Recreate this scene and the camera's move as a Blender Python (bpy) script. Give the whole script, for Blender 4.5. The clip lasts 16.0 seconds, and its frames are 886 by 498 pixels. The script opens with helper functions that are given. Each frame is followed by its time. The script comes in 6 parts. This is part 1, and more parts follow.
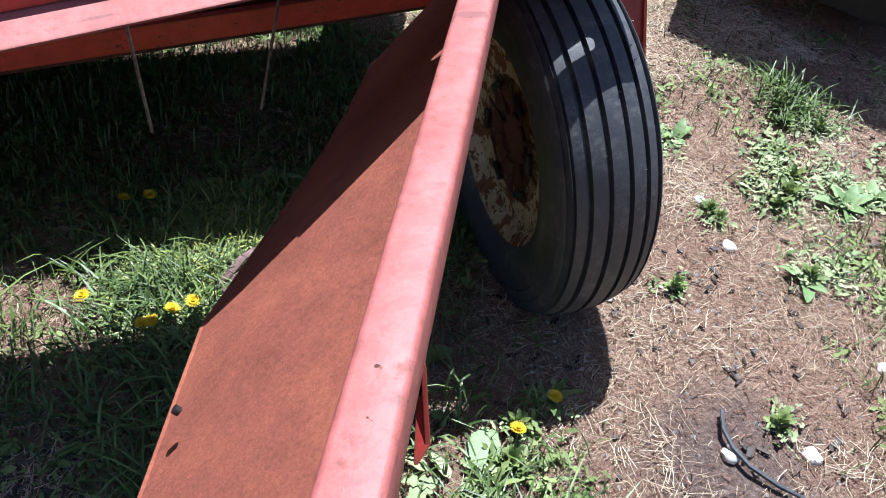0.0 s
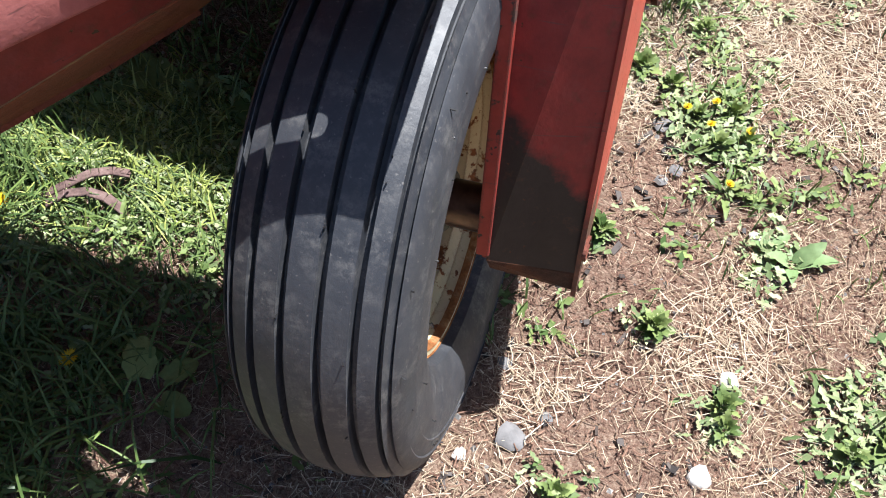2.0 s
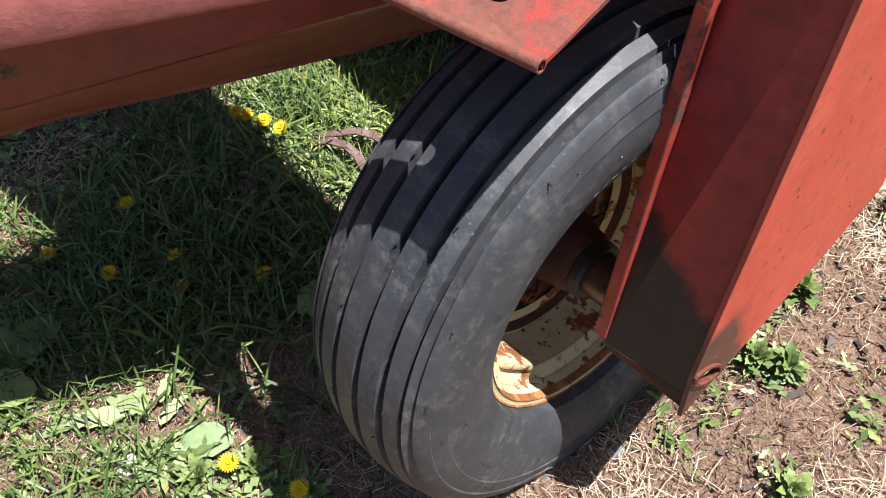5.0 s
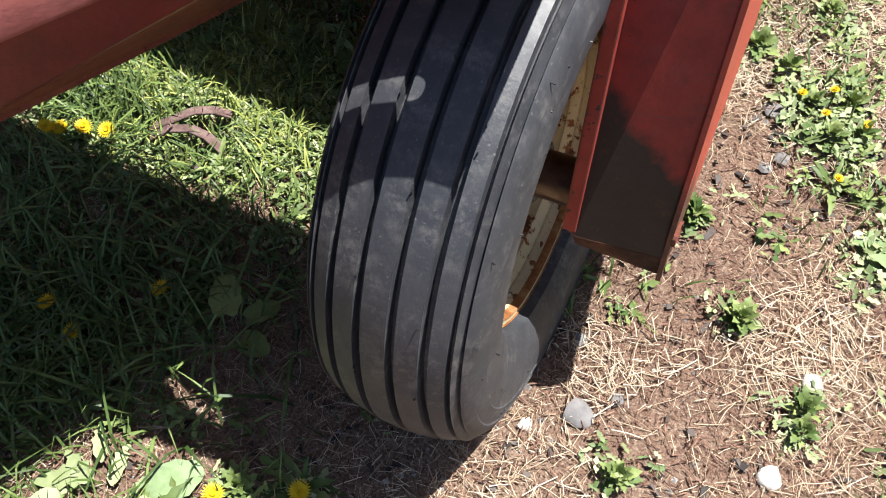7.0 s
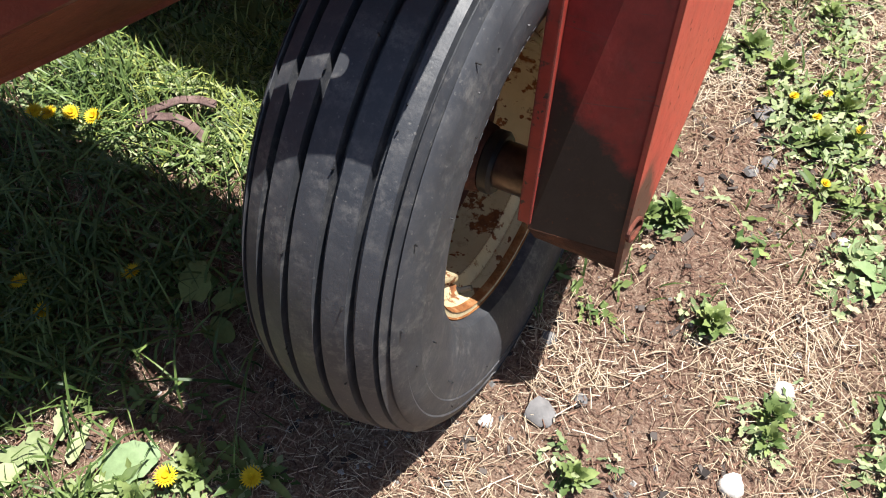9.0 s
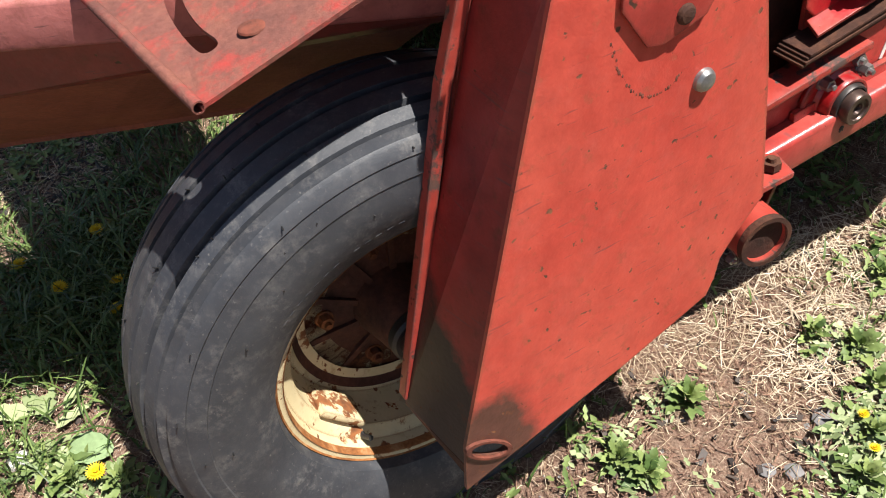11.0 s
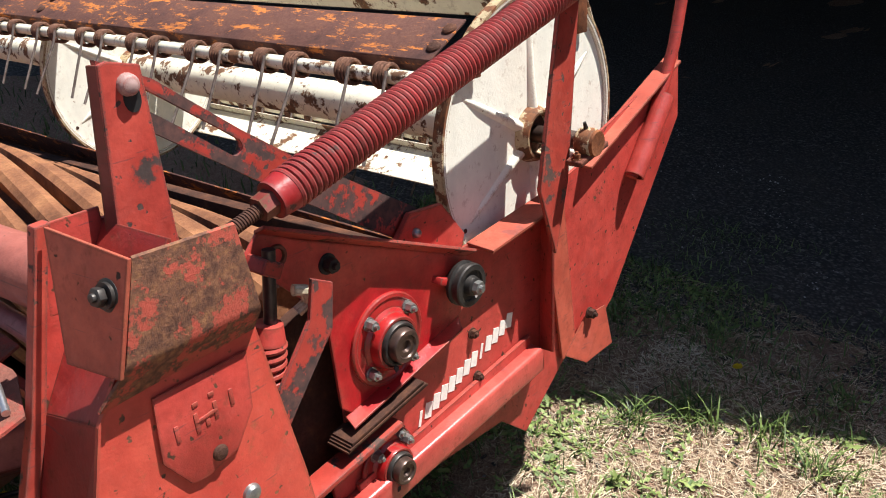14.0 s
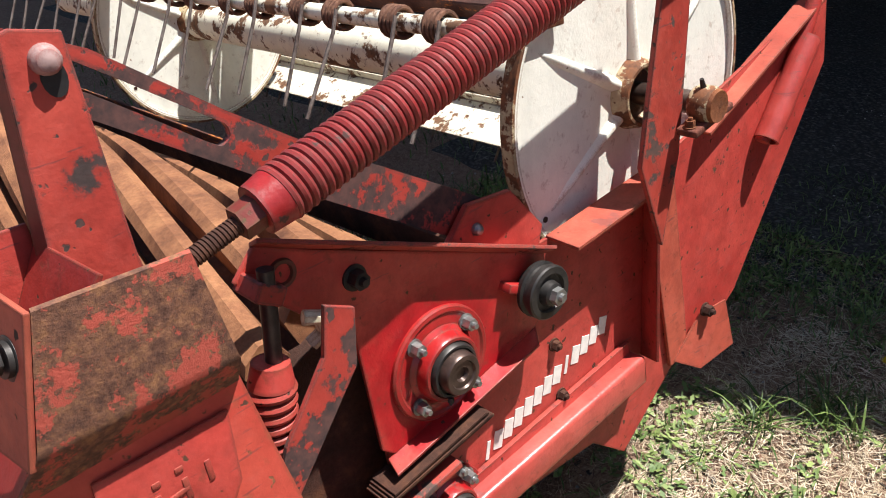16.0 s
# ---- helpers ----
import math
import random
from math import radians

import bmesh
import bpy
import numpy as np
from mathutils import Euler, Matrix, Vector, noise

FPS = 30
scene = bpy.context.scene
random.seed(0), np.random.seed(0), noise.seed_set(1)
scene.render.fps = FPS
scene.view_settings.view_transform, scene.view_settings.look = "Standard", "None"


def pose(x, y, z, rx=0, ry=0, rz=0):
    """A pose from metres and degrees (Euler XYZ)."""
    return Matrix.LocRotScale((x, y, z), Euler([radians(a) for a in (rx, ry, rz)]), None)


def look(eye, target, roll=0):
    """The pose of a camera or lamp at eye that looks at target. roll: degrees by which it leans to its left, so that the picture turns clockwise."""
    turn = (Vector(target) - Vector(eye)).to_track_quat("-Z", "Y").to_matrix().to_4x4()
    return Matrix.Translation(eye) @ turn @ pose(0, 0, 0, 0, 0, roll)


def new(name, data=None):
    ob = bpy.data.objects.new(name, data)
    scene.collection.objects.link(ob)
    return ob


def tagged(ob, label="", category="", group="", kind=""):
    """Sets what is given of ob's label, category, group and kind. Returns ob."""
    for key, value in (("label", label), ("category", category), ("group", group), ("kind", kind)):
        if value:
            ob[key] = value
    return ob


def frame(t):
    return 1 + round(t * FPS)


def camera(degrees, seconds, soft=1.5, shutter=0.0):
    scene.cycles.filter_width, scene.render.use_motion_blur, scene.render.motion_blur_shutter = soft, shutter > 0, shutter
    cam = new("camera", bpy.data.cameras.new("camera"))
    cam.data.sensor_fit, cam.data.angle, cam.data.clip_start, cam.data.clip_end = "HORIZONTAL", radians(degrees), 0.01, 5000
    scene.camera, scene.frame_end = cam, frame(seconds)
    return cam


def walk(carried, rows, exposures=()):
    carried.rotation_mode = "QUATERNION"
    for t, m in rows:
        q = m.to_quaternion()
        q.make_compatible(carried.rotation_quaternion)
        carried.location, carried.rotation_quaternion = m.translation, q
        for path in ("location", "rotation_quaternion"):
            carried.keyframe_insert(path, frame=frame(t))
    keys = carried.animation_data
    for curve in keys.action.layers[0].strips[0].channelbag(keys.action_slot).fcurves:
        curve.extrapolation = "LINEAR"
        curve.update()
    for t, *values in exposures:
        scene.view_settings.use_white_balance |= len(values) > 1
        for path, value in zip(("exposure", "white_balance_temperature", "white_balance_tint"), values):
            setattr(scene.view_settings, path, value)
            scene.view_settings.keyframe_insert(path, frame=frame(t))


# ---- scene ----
cam = camera(55.4, 16.0, soft=1.0)
EXPOSURES = [(0, 1.1, 5450, 10), (1.2, 1.1, 5600, 10), (2.0, 1.22, 5850, 10), (2.5, 1.08, 6100, 10), (3.0, 1.15, 6150, 10), (4.0, 1.17, 6100, 10), (7.0, 1.17, 6200, 10), (8.0, 1.1, 6150, 10), (10.5, 1.0, 6350, 10), (11.5, 1.12, 6450, 10), (12.0, 1.24, 7150, 10), (12.6, 1.07, 7250, 10), (13.3, 1.08, 6600, 10), (16.0, 1.05, 6250, 10)]
PATH = [
    (0, (-0.783, -1.125, 1.219), (-0.216, 0.238, -0.131), 5.8),
    (0.5, (-0.488, -0.92, 1.179), (-0.064, 0.426, -0.238), 7.1),
    (1, (-0.252, -0.756, 1.154), (-0.053, 0.567, -0.333), 6.7),
    (1.5, (-0.03, -0.654, 1.143), (-0.178, 0.57, -0.432), 2.1),
    (2, (0.097, -0.541, 1.128), (-0.187, 0.555, -0.52), 3.4),
    (2.5, (0.17, -0.423, 1.123), (-0.294, 0.547, -0.563), 2.3),
    (2.9, (0.221, -0.397, 1.116), (-0.527, 0.403, -0.558), -3.4),
    (3, (0.249, -0.362, 1.123), (-0.541, 0.354, -0.569), -6.4),
    (3.5, (0.354, -0.342, 1.143), (-0.563, 0.243, -0.535), -10.0),
    (4, (0.361, -0.345, 1.16), (-0.648, 0.226, -0.469), -9.7),
    (4.2, (0.363, -0.346, 1.166), (-0.672, 0.241, -0.441), -9.4),
    (6.5, (0.103, -0.521, 1.15), (-0.449, 0.4, -0.538), -0.2),
    (7, (0.095, -0.527, 1.131), (-0.349, 0.414, -0.577), 0.0),
    (7.5, (0.093, -0.534, 1.12), (-0.301, 0.389, -0.61), -0.2),
    (8, (0.091, -0.544, 1.112), (-0.339, 0.36, -0.619), -2.5),
    (8.2, (0.091, -0.548, 1.116), (-0.353, 0.352, -0.614), -2.7),
    (10.3, (0.46, -0.27, 1.092), (-0.499, 0.547, -0.461), -5.3),
    (10.5, (0.478, -0.227, 1.092), (-0.578, 0.508, -0.44), -6.4),
    (11, (0.575, -0.119, 1.143), (-0.699, 0.407, -0.307), -9.1),
    (11.5, (0.583, -0.068, 1.171), (-0.786, 0.517, -0.165), -9.0),
    (12, (0.625, -0.035, 1.191), (-0.717, 0.699, -0.097), -9.1),
    (12.5, (0.688, -0.012, 1.243), (-0.575, 0.855, -0.042), -8.1),
    (13, (0.74, -0.024, 1.315), (-0.483, 1.048, 0.15), -5.1),
    (13.5, (0.765, -0.045, 1.355), (-0.393, 1.222, 0.328), -2.1),
    (14, (0.771, -0.054, 1.362), (-0.396, 1.29, 0.45), -1.3),
    (14.5, (0.777, -0.053, 1.354), (-0.412, 1.305, 0.492), -1.5),
    (15, (0.767, -0.031, 1.348), (-0.431, 1.303, 0.462), -1.8),
    (15.5, (0.678, 0.06, 1.318), (-0.509, 1.335, 0.336), -2.9),
    (16, (0.632, 0.193, 1.298), (-0.688, 1.295, 0.278), -5.7),
]
walk(cam, [(t, look(eye, target, roll)) for t, eye, target, roll in PATH], EXPOSURES)

# ---- light ----
world = bpy.data.worlds.new("sky")
scene.world = world
world.use_nodes = True
wn = world.node_tree
sky = wn.nodes.new("ShaderNodeTexSky")
sky.sky_type = "NISHITA"
sky.sun_disc = False
SUN = Vector((0.27, 0.335, 1.0)).normalized()
sky.sun_elevation = math.asin(SUN.z)
sky.sun_rotation = math.atan2(SUN.x, SUN.y)
bg = wn.nodes["Background"]
bg.inputs["Strength"].default_value = 0.052
wn.links.new(sky.outputs["Color"], bg.inputs["Color"])
sun_data = bpy.data.lights.new("sun", "SUN")
sun_data.energy, sun_data.angle, sun_data.color = 5.0, radians(0.5), (1.0, 0.96, 0.90)
sun = new("sun", sun_data)
sun.matrix_world = look(SUN * 20, (0, 0, 0))

# ---- materials ----
def material(name):
    m = bpy.data.materials.new(name)
    m.use_nodes = True
    nt = m.node_tree
    return m, nt, nt.nodes["Principled BSDF"]


def node(nt, kind, **inputs):
    n = nt.nodes.new("ShaderNode" + kind)
    for key, value in inputs.items():
        n.inputs[key.replace("_", " ")].default_value = value
    return n


def coords(nt):
    return nt.nodes.new("ShaderNodeTexCoord").outputs["Object"]


def fnoise(nt, scale, detail=6.0, rough=0.6, stretch=None):
    n = node(nt, "TexNoise", Scale=scale, Detail=detail, Roughness=rough)
    co = coords(nt)
    if stretch:
        mp = nt.nodes.new("ShaderNodeMapping")
        mp.inputs["Scale"].default_value = stretch
        nt.links.new(co, mp.inputs["Vector"])
        co = mp.outputs["Vector"]
    nt.links.new(co, n.inputs["Vector"])
    return n.outputs["Fac"]


def ramp(nt, fac, stops):
    r = nt.nodes.new("ShaderNodeValToRGB")
    el = r.color_ramp.elements
    el[0].position, el[0].color = stops[0][0], (*stops[0][1], 1) if len(stops[0][1]) == 3 else stops[0][1]
    el[1].position, el[1].color = stops[-1][0], (*stops[-1][1], 1)
    for pos, col in stops[1:-1]:
        e = el.new(pos)
        e.color = (*col, 1)
    nt.links.new(fac, r.inputs["Fac"])
    return r.outputs["Color"]


def mix(nt, fac, a, b):
    n = nt.nodes.new("ShaderNodeMix")
    n.data_type = "RGBA"
    for sock, value in ((n.inputs[0], fac), (n.inputs[6], a), (n.inputs[7], b)):
        if isinstance(value, (tuple, list)):
            sock.default_value = (*value, 1) if len(value) == 3 else value
        elif isinstance(value, float):
            sock.default_value = value
        else:
            nt.links.new(value, sock)
    return n.outputs[2]


def bump(nt, bsdf, height, strength=0.3, distance=0.002):
    b = node(nt, "Bump", Strength=strength, Distance=distance)
    nt.links.new(height, b.inputs["Height"])
    nt.links.new(b.outputs["Normal"], bsdf.inputs["Normal"])


def painted(name, base, faded, rust_from=0.62, rust=(0.12, 0.045, 0.02), rust2=(0.05, 0.025, 0.017), rough=0.45, patch=14.0, chips=0.70, gloss=0.4, stain=None, dirt=0.75, scratches=0.7, edge=0.7):
    """Old paint: faded in clouds, with rust patches and fine chips."""
    m, nt, b = material(name)
    fade = ramp(nt, fnoise(nt, 5.0, 4.0), [(0.35, base), (0.65, faded)])
    streak = ramp(nt, fnoise(nt, 9.0, 5.0, 0.6, (3.0, 3.0, 0.5)), [(0.45, (0, 0, 0)), (0.75, (1, 1, 1))])
    col = mix(nt, 0.25, fade, mix(nt, streak, fade, tuple(c * 0.6 for c in base)))
    spot = ramp(nt, fnoise(nt, patch, 8.0, 0.68), [(rust_from, (0, 0, 0)), (rust_from + 0.035, (1, 1, 1))])
    chip = ramp(nt, fnoise(nt, 75.0, 3.0, 0.5), [(chips, (0, 0, 0)), (chips + 0.03, (1, 1, 1))])
    rusty = ramp(nt, fnoise(nt, 90.0, 4.0), [(0.35, rust2), (0.65, rust)])
    both = nt.nodes.new("ShaderNodeMath")
    both.operation = "MAXIMUM"
    nt.links.new(spot, both.inputs[0])
    nt.links.new(chip, both.inputs[1])
    if edge:
        # paint rubbed off along the edges, in ragged stretches
        soft = nt.nodes.new("ShaderNodeBevel")
        soft.samples = 3
        soft.inputs["Radius"].default_value = 0.006
        turn = nt.nodes.new("ShaderNodeVectorMath")
        turn.operation = "DOT_PRODUCT"
        nt.links.new(soft.outputs["Normal"], turn.inputs[0])
        nt.links.new(nt.nodes.new("ShaderNodeNewGeometry").outputs["Normal"], turn.inputs[1])
        ragged = nt.nodes.new("ShaderNodeMath")
        ragged.operation = "MULTIPLY_ADD"
        ragged.inputs[1].default_value = -0.22 if edge < 1 else -0.42
        nt.links.new(fnoise(nt, 45.0, 6.0, 0.7), ragged.inputs[0])
        nt.links.new(turn.outputs["Value"], ragged.inputs[2])
        rub = ramp(nt, ragged.outputs[0], [(0.83 if edge < 1 else 0.70, (edge,) * 3), (0.875 if edge < 1 else 0.735, (0, 0, 0))])
        worn = nt.nodes.new("ShaderNodeMath")
        worn.operation = "MAXIMUM"
        nt.links.new(both.outputs[0], worn.inputs[0])
        nt.links.new(rub, worn.inputs[1])
        both = worn
    dust = ramp(nt, fnoise(nt, 22.0, 10.0, 0.75), [(0.50, (0, 0, 0)), (0.78, (0.4, 0.4, 0.4))])
    col = mix(nt, dust, col, tuple(0.75 * c + 0.055 for c in faded))
    scratch = ramp(nt, fnoise(nt, 7.0, 3.0, 0.5, (1.0, 3.0, 34.0)), [(0.66, (0, 0, 0)), (0.70, (scratches,) * 3)])
    col = mix(nt, scratch, col, tuple(0.35 * c + 0.04 for c in base))
    grime = ramp(nt, fnoise(nt, 30.0, 8.0, 0.7), [(0.40, (0, 0, 0)), (0.80, (dirt, dirt, dirt))])
    col = mix(nt, grime, col, tuple(c * 0.45 for c in base))
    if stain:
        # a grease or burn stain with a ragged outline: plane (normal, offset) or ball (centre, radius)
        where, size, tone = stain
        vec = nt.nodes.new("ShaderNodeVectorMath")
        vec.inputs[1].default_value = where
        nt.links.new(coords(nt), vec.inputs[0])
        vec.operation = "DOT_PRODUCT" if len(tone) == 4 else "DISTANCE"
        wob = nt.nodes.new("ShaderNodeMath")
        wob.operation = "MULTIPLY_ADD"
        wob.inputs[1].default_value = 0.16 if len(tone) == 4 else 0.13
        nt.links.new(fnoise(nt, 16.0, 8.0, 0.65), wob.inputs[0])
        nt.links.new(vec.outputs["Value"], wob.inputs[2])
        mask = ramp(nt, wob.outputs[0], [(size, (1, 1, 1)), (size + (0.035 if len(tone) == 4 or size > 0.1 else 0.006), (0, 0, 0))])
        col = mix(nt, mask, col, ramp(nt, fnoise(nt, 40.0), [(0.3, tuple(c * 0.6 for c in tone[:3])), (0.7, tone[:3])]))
    nt.links.new(mix(nt, both.outputs[0], col, rusty), b.inputs["Base Color"])
    nt.links.new(ramp(nt, both.outputs[0], [(0.0, (rough,) * 3), (1.0, (0.85,) * 3)]), b.inputs["Roughness"])
    b.inputs["Specular IOR Level"].default_value = gloss
    bump(nt, b, mix(nt, both.outputs[0], fnoise(nt, 160.0, 3.0), (0.1, 0.1, 0.1)), 0.22, 0.002)
    return m


def rusted(name, dark=(0.07, 0.028, 0.016), mid=(0.22, 0.075, 0.03), light=(0.40, 0.15, 0.05), scale=12.0, paint=None, keep_at=0.53, soft=0.03, stretch=None):
    m, nt, b = material(name)
    col = ramp(nt, fnoise(nt, scale, 9.0, 0.7), [(0.32, dark), (0.5, mid), (0.68, light)])
    fine = ramp(nt, fnoise(nt, 140.0, 4.0), [(0.3, (0.55, 0.55, 0.55)), (0.7, (1.0, 1.0, 1.0))])
    mul = nt.nodes.new("ShaderNodeMix")
    mul.data_type, mul.blend_type = "RGBA", "MULTIPLY"
    mul.inputs[0].default_value = 0.7
    nt.links.new(col, mul.inputs[6])
    nt.links.new(fine, mul.inputs[7])
    out = mul.outputs[2]
    if paint:
        keep = ramp(nt, fnoise(nt, 16.0, 10.0, 0.78, stretch), [(keep_at, (0, 0, 0)), (keep_at + soft, (1, 1, 1))])
        out = mix(nt, keep, out, paint)
    nt.links.new(out, b.inputs["Base Color"])
    b.inputs["Roughness"].default_value = 0.82
    b.inputs["Specular IOR Level"].default_value = 0.25
    bump(nt, b, fnoise(nt, 150.0, 7.0, 0.75), 0.6, 0.003)
    return m


def plain(name, colour, rough=0.5, metal=0.0, var=0.25, scale=40.0, bumps=0.1):
    m, nt, b = material(name)
    lo, hi = tuple(c * (1 - var) for c in colour), tuple(min(1, c * (1 + var)) for c in colour)
    nt.links.new(ramp(nt, fnoise(nt, scale, 6.0), [(0.3, lo), (0.7, hi)]), b.inputs["Base Color"])
    b.inputs["Roughness"].default_value, b.inputs["Metallic"].default_value = rough, metal
    bump(nt, b, fnoise(nt, scale * 4, 4.0), bumps, 0.002)
    return m


RED = painted("red_paint", (0.42, 0.040, 0.031), (0.51, 0.068, 0.051), 0.66, patch=18.0, chips=0.67)
RED_PLATE = painted("red_leg_paint", (0.52, 0.058, 0.040), (0.60, 0.096, 0.062), 0.72, rust=(0.25, 0.10, 0.045), rust2=(0.09, 0.038, 0.025), chips=0.675, dirt=0.5, stain=((0.135, 0.080, 0.262), 0.130, (0.13, 0.050, 0.036)))
# The leg's red darkened for the web's shaded side; the stain is grease.
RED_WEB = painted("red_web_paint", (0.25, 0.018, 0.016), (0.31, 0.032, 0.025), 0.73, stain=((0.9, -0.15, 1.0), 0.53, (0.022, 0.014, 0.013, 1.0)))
RED_DULL = painted("dull_red_paint", (0.40, 0.066, 0.040), (0.50, 0.105, 0.060), 0.72, rough=0.55)
RED_FRESH = painted("glossy_red_paint", (0.40, 0.016, 0.017), (0.46, 0.044, 0.035), 0.72, rough=0.32, gloss=0.6)
RED_OILY = painted("oily_red_paint", (0.30, 0.005, 0.008), (0.45, 0.024, 0.022), 0.70, rough=0.28, gloss=0.55, patch=20.0)
RED_WORN = painted("worn_red_paint", (0.36, 0.040, 0.028), (0.45, 0.072, 0.047), 0.575, rust=(0.11, 0.055, 0.04), rust2=(0.05, 0.036, 0.032), chips=0.66, edge=1.0)
RED_POST = painted("chipped_post_paint", (0.42, 0.046, 0.034), (0.50, 0.076, 0.052), 0.60, rust=(0.10, 0.050, 0.04), rust2=(0.045, 0.032, 0.028), chips=0.65, edge=1.0, stain=((0.049, 0.376, 1.030), 0.078, (0.085, 0.060, 0.055)))
RED_HALF = rusted("rust_over_red_paint", (0.080, 0.040, 0.030), (0.19, 0.088, 0.056), (0.35, 0.165, 0.080), 95.0, paint=(0.43, 0.086, 0.058), keep_at=0.515, soft=0.02)
RED_CHIPPED = painted("chipped_dark_red_paint", (0.36, 0.038, 0.028), (0.44, 0.060, 0.042), 0.485, rust=(0.11, 0.050, 0.042), rust2=(0.050, 0.030, 0.028), patch=15.0, chips=0.62, edge=1.0)
RED_PATCH = painted("red_plate_paint", (0.52, 0.045, 0.034), (0.60, 0.080, 0.054), 0.70, rough=0.40, gloss=0.5, stain=((0.056, 0.690, 0.668), 0.165, (0.42, 0.010, 0.014)))
RED_RAIL = painted("worn_shiny_red_paint", (0.42, 0.050, 0.040), (0.50, 0.085, 0.065), 0.68, rough=0.34, gloss=0.6, patch=22.0)
CREAM_RUSTY = painted("rust_mottled_cream_paint", (0.42, 0.33, 0.19), (0.55, 0.45, 0.28), 0.50, rust=(0.20, 0.075, 0.03), rust2=(0.09, 0.04, 0.02), patch=20.0, chips=0.60)
PIPE = painted("dusty_brown_red_paint", (0.26, 0.070, 0.052), (0.33, 0.105, 0.080), 0.66, rust=(0.15, 0.075, 0.055), rust2=(0.09, 0.05, 0.04), rough=0.55)
PIN = painted("worn_grey_pin", (0.34, 0.20, 0.18), (0.42, 0.30, 0.28), 0.58, rust=(0.30, 0.05, 0.03), rust2=(0.16, 0.05, 0.04), patch=40.0)
# Red lightened to pink: dust, and sky glare put into the base colour.
RED_PINK = painted("dusty_glare_pink_red_paint", (0.39, 0.108, 0.092), (0.46, 0.155, 0.136), 0.80, rough=0.55, chips=0.74)
RED_COIL = painted("grimy_red_coil_paint", (0.27, 0.014, 0.015), (0.36, 0.026, 0.026), 0.62, rust=(0.12, 0.06, 0.05), rust2=(0.06, 0.035, 0.03), rough=0.34, gloss=0.4, patch=40.0)
# Dark red with shade put into the colour, for faces turned from the sun.
RED_SHADE = painted("shaded_dirty_red_paint", (0.16, 0.026, 0.020), (0.22, 0.040, 0.028), 0.60, rust=(0.10, 0.07, 0.03), rust2=(0.05, 0.035, 0.02))
RED_SHEET = rusted("red_sheet_worn_to_rust", (0.12, 0.052, 0.042), (0.21, 0.080, 0.060), (0.29, 0.108, 0.070), 6.0, paint=(0.37, 0.048, 0.038), keep_at=0.50, soft=0.16)
RUST = rusted("rust")
RUST_RED = rusted("red_brown_rust", (0.06, 0.026, 0.02), (0.17, 0.055, 0.035), (0.28, 0.075, 0.045), 30.0)
RUST_DISC = rusted("red_brown_hub_rust", (0.05, 0.024, 0.018), (0.10, 0.040, 0.027), (0.15, 0.060, 0.038), 16.0)
RUST_PAN = rusted("orange_rust_sheet", (0.23, 0.070, 0.044), (0.30, 0.092, 0.056), (0.37, 0.118, 0.064), 8.0)
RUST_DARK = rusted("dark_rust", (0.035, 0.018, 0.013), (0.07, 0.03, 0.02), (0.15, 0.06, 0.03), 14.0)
RUST_AUGER = rusted("auger_rust", (0.13, 0.052, 0.028), (0.27, 0.115, 0.055), (0.38, 0.175, 0.08), 10.0)
RUST_BAT = rusted("rust_bat", (0.07, 0.034, 0.030), (0.12, 0.052, 0.04), (0.15, 0.065, 0.045), 9.0, paint=(0.46, 0.150, 0.034), keep_at=0.54, soft=0.045, stretch=(0.8, 2.4, 2.4))
TINE = rusted("tine_steel", (0.09, 0.06, 0.05), (0.19, 0.15, 0.13), (0.28, 0.23, 0.20), 40.0)
CREAM = painted("cream_rim_paint", (0.60, 0.49, 0.28), (0.70, 0.59, 0.37), 0.55, rust=(0.28, 0.10, 0.03), rust2=(0.13, 0.05, 0.02), patch=18.0, chips=0.64, dirt=0.22, scratches=0.08)
WHITE = painted("white_reel_paint", (0.80, 0.77, 0.67), (0.84, 0.82, 0.72), 0.70, rust=(0.24, 0.11, 0.04), rust2=(0.14, 0.07, 0.03), patch=12.0, chips=0.74, dirt=0.22, scratches=0.08)
WHITE_RUSTY = painted("rust_flaked_white_paint", (0.76, 0.71, 0.56), (0.82, 0.77, 0.62), 0.545, rust=(0.20, 0.095, 0.045), rust2=(0.085, 0.040, 0.022), patch=13.0, chips=0.69, dirt=0.22, scratches=0.08)
IVORY = painted("ivory_paint", (0.62, 0.56, 0.40), (0.68, 0.62, 0.47), 0.64, rust=(0.20, 0.085, 0.03), patch=20.0, dirt=0.22, scratches=0.08)
STEEL = plain("greasy_dark_steel", (0.05, 0.045, 0.042), 0.45, 0.6, 0.4, 60.0)
STEEL_BROWN = plain("brown_oily_steel", (0.085, 0.055, 0.045), 0.35, 0.6, 0.4, 60.0)
ZINC = plain("grey_zinc_bolt", (0.30, 0.30, 0.29), 0.4, 0.8, 0.3, 80.0)
BLACK = plain("black_grease_and_shade", (0.016, 0.015, 0.015), 0.5, 0.0, 0.4, 60.0)
BLUE = plain("blue_grey_plastic", (0.075, 0.155, 0.24), 0.4, 0.0, 0.15, 60.0, 0.05)
BLUE_PALE = plain("pale_blue_plastic", (0.24, 0.37, 0.48), 0.4, 0.0, 0.1, 60.0, 0.05)
TRIGGER = plain("grey_blue_lever", (0.11, 0.165, 0.195), 0.5, 0.0, 0.2, 60.0, 0.08)
PLUG = plain("dull_brass", (0.20, 0.15, 0.10), 0.45, 0.7, 0.3, 80.0)
SILVER = plain("silver_nozzle", (0.55, 0.55, 0.55), 0.3, 0.9, 0.1, 60.0)
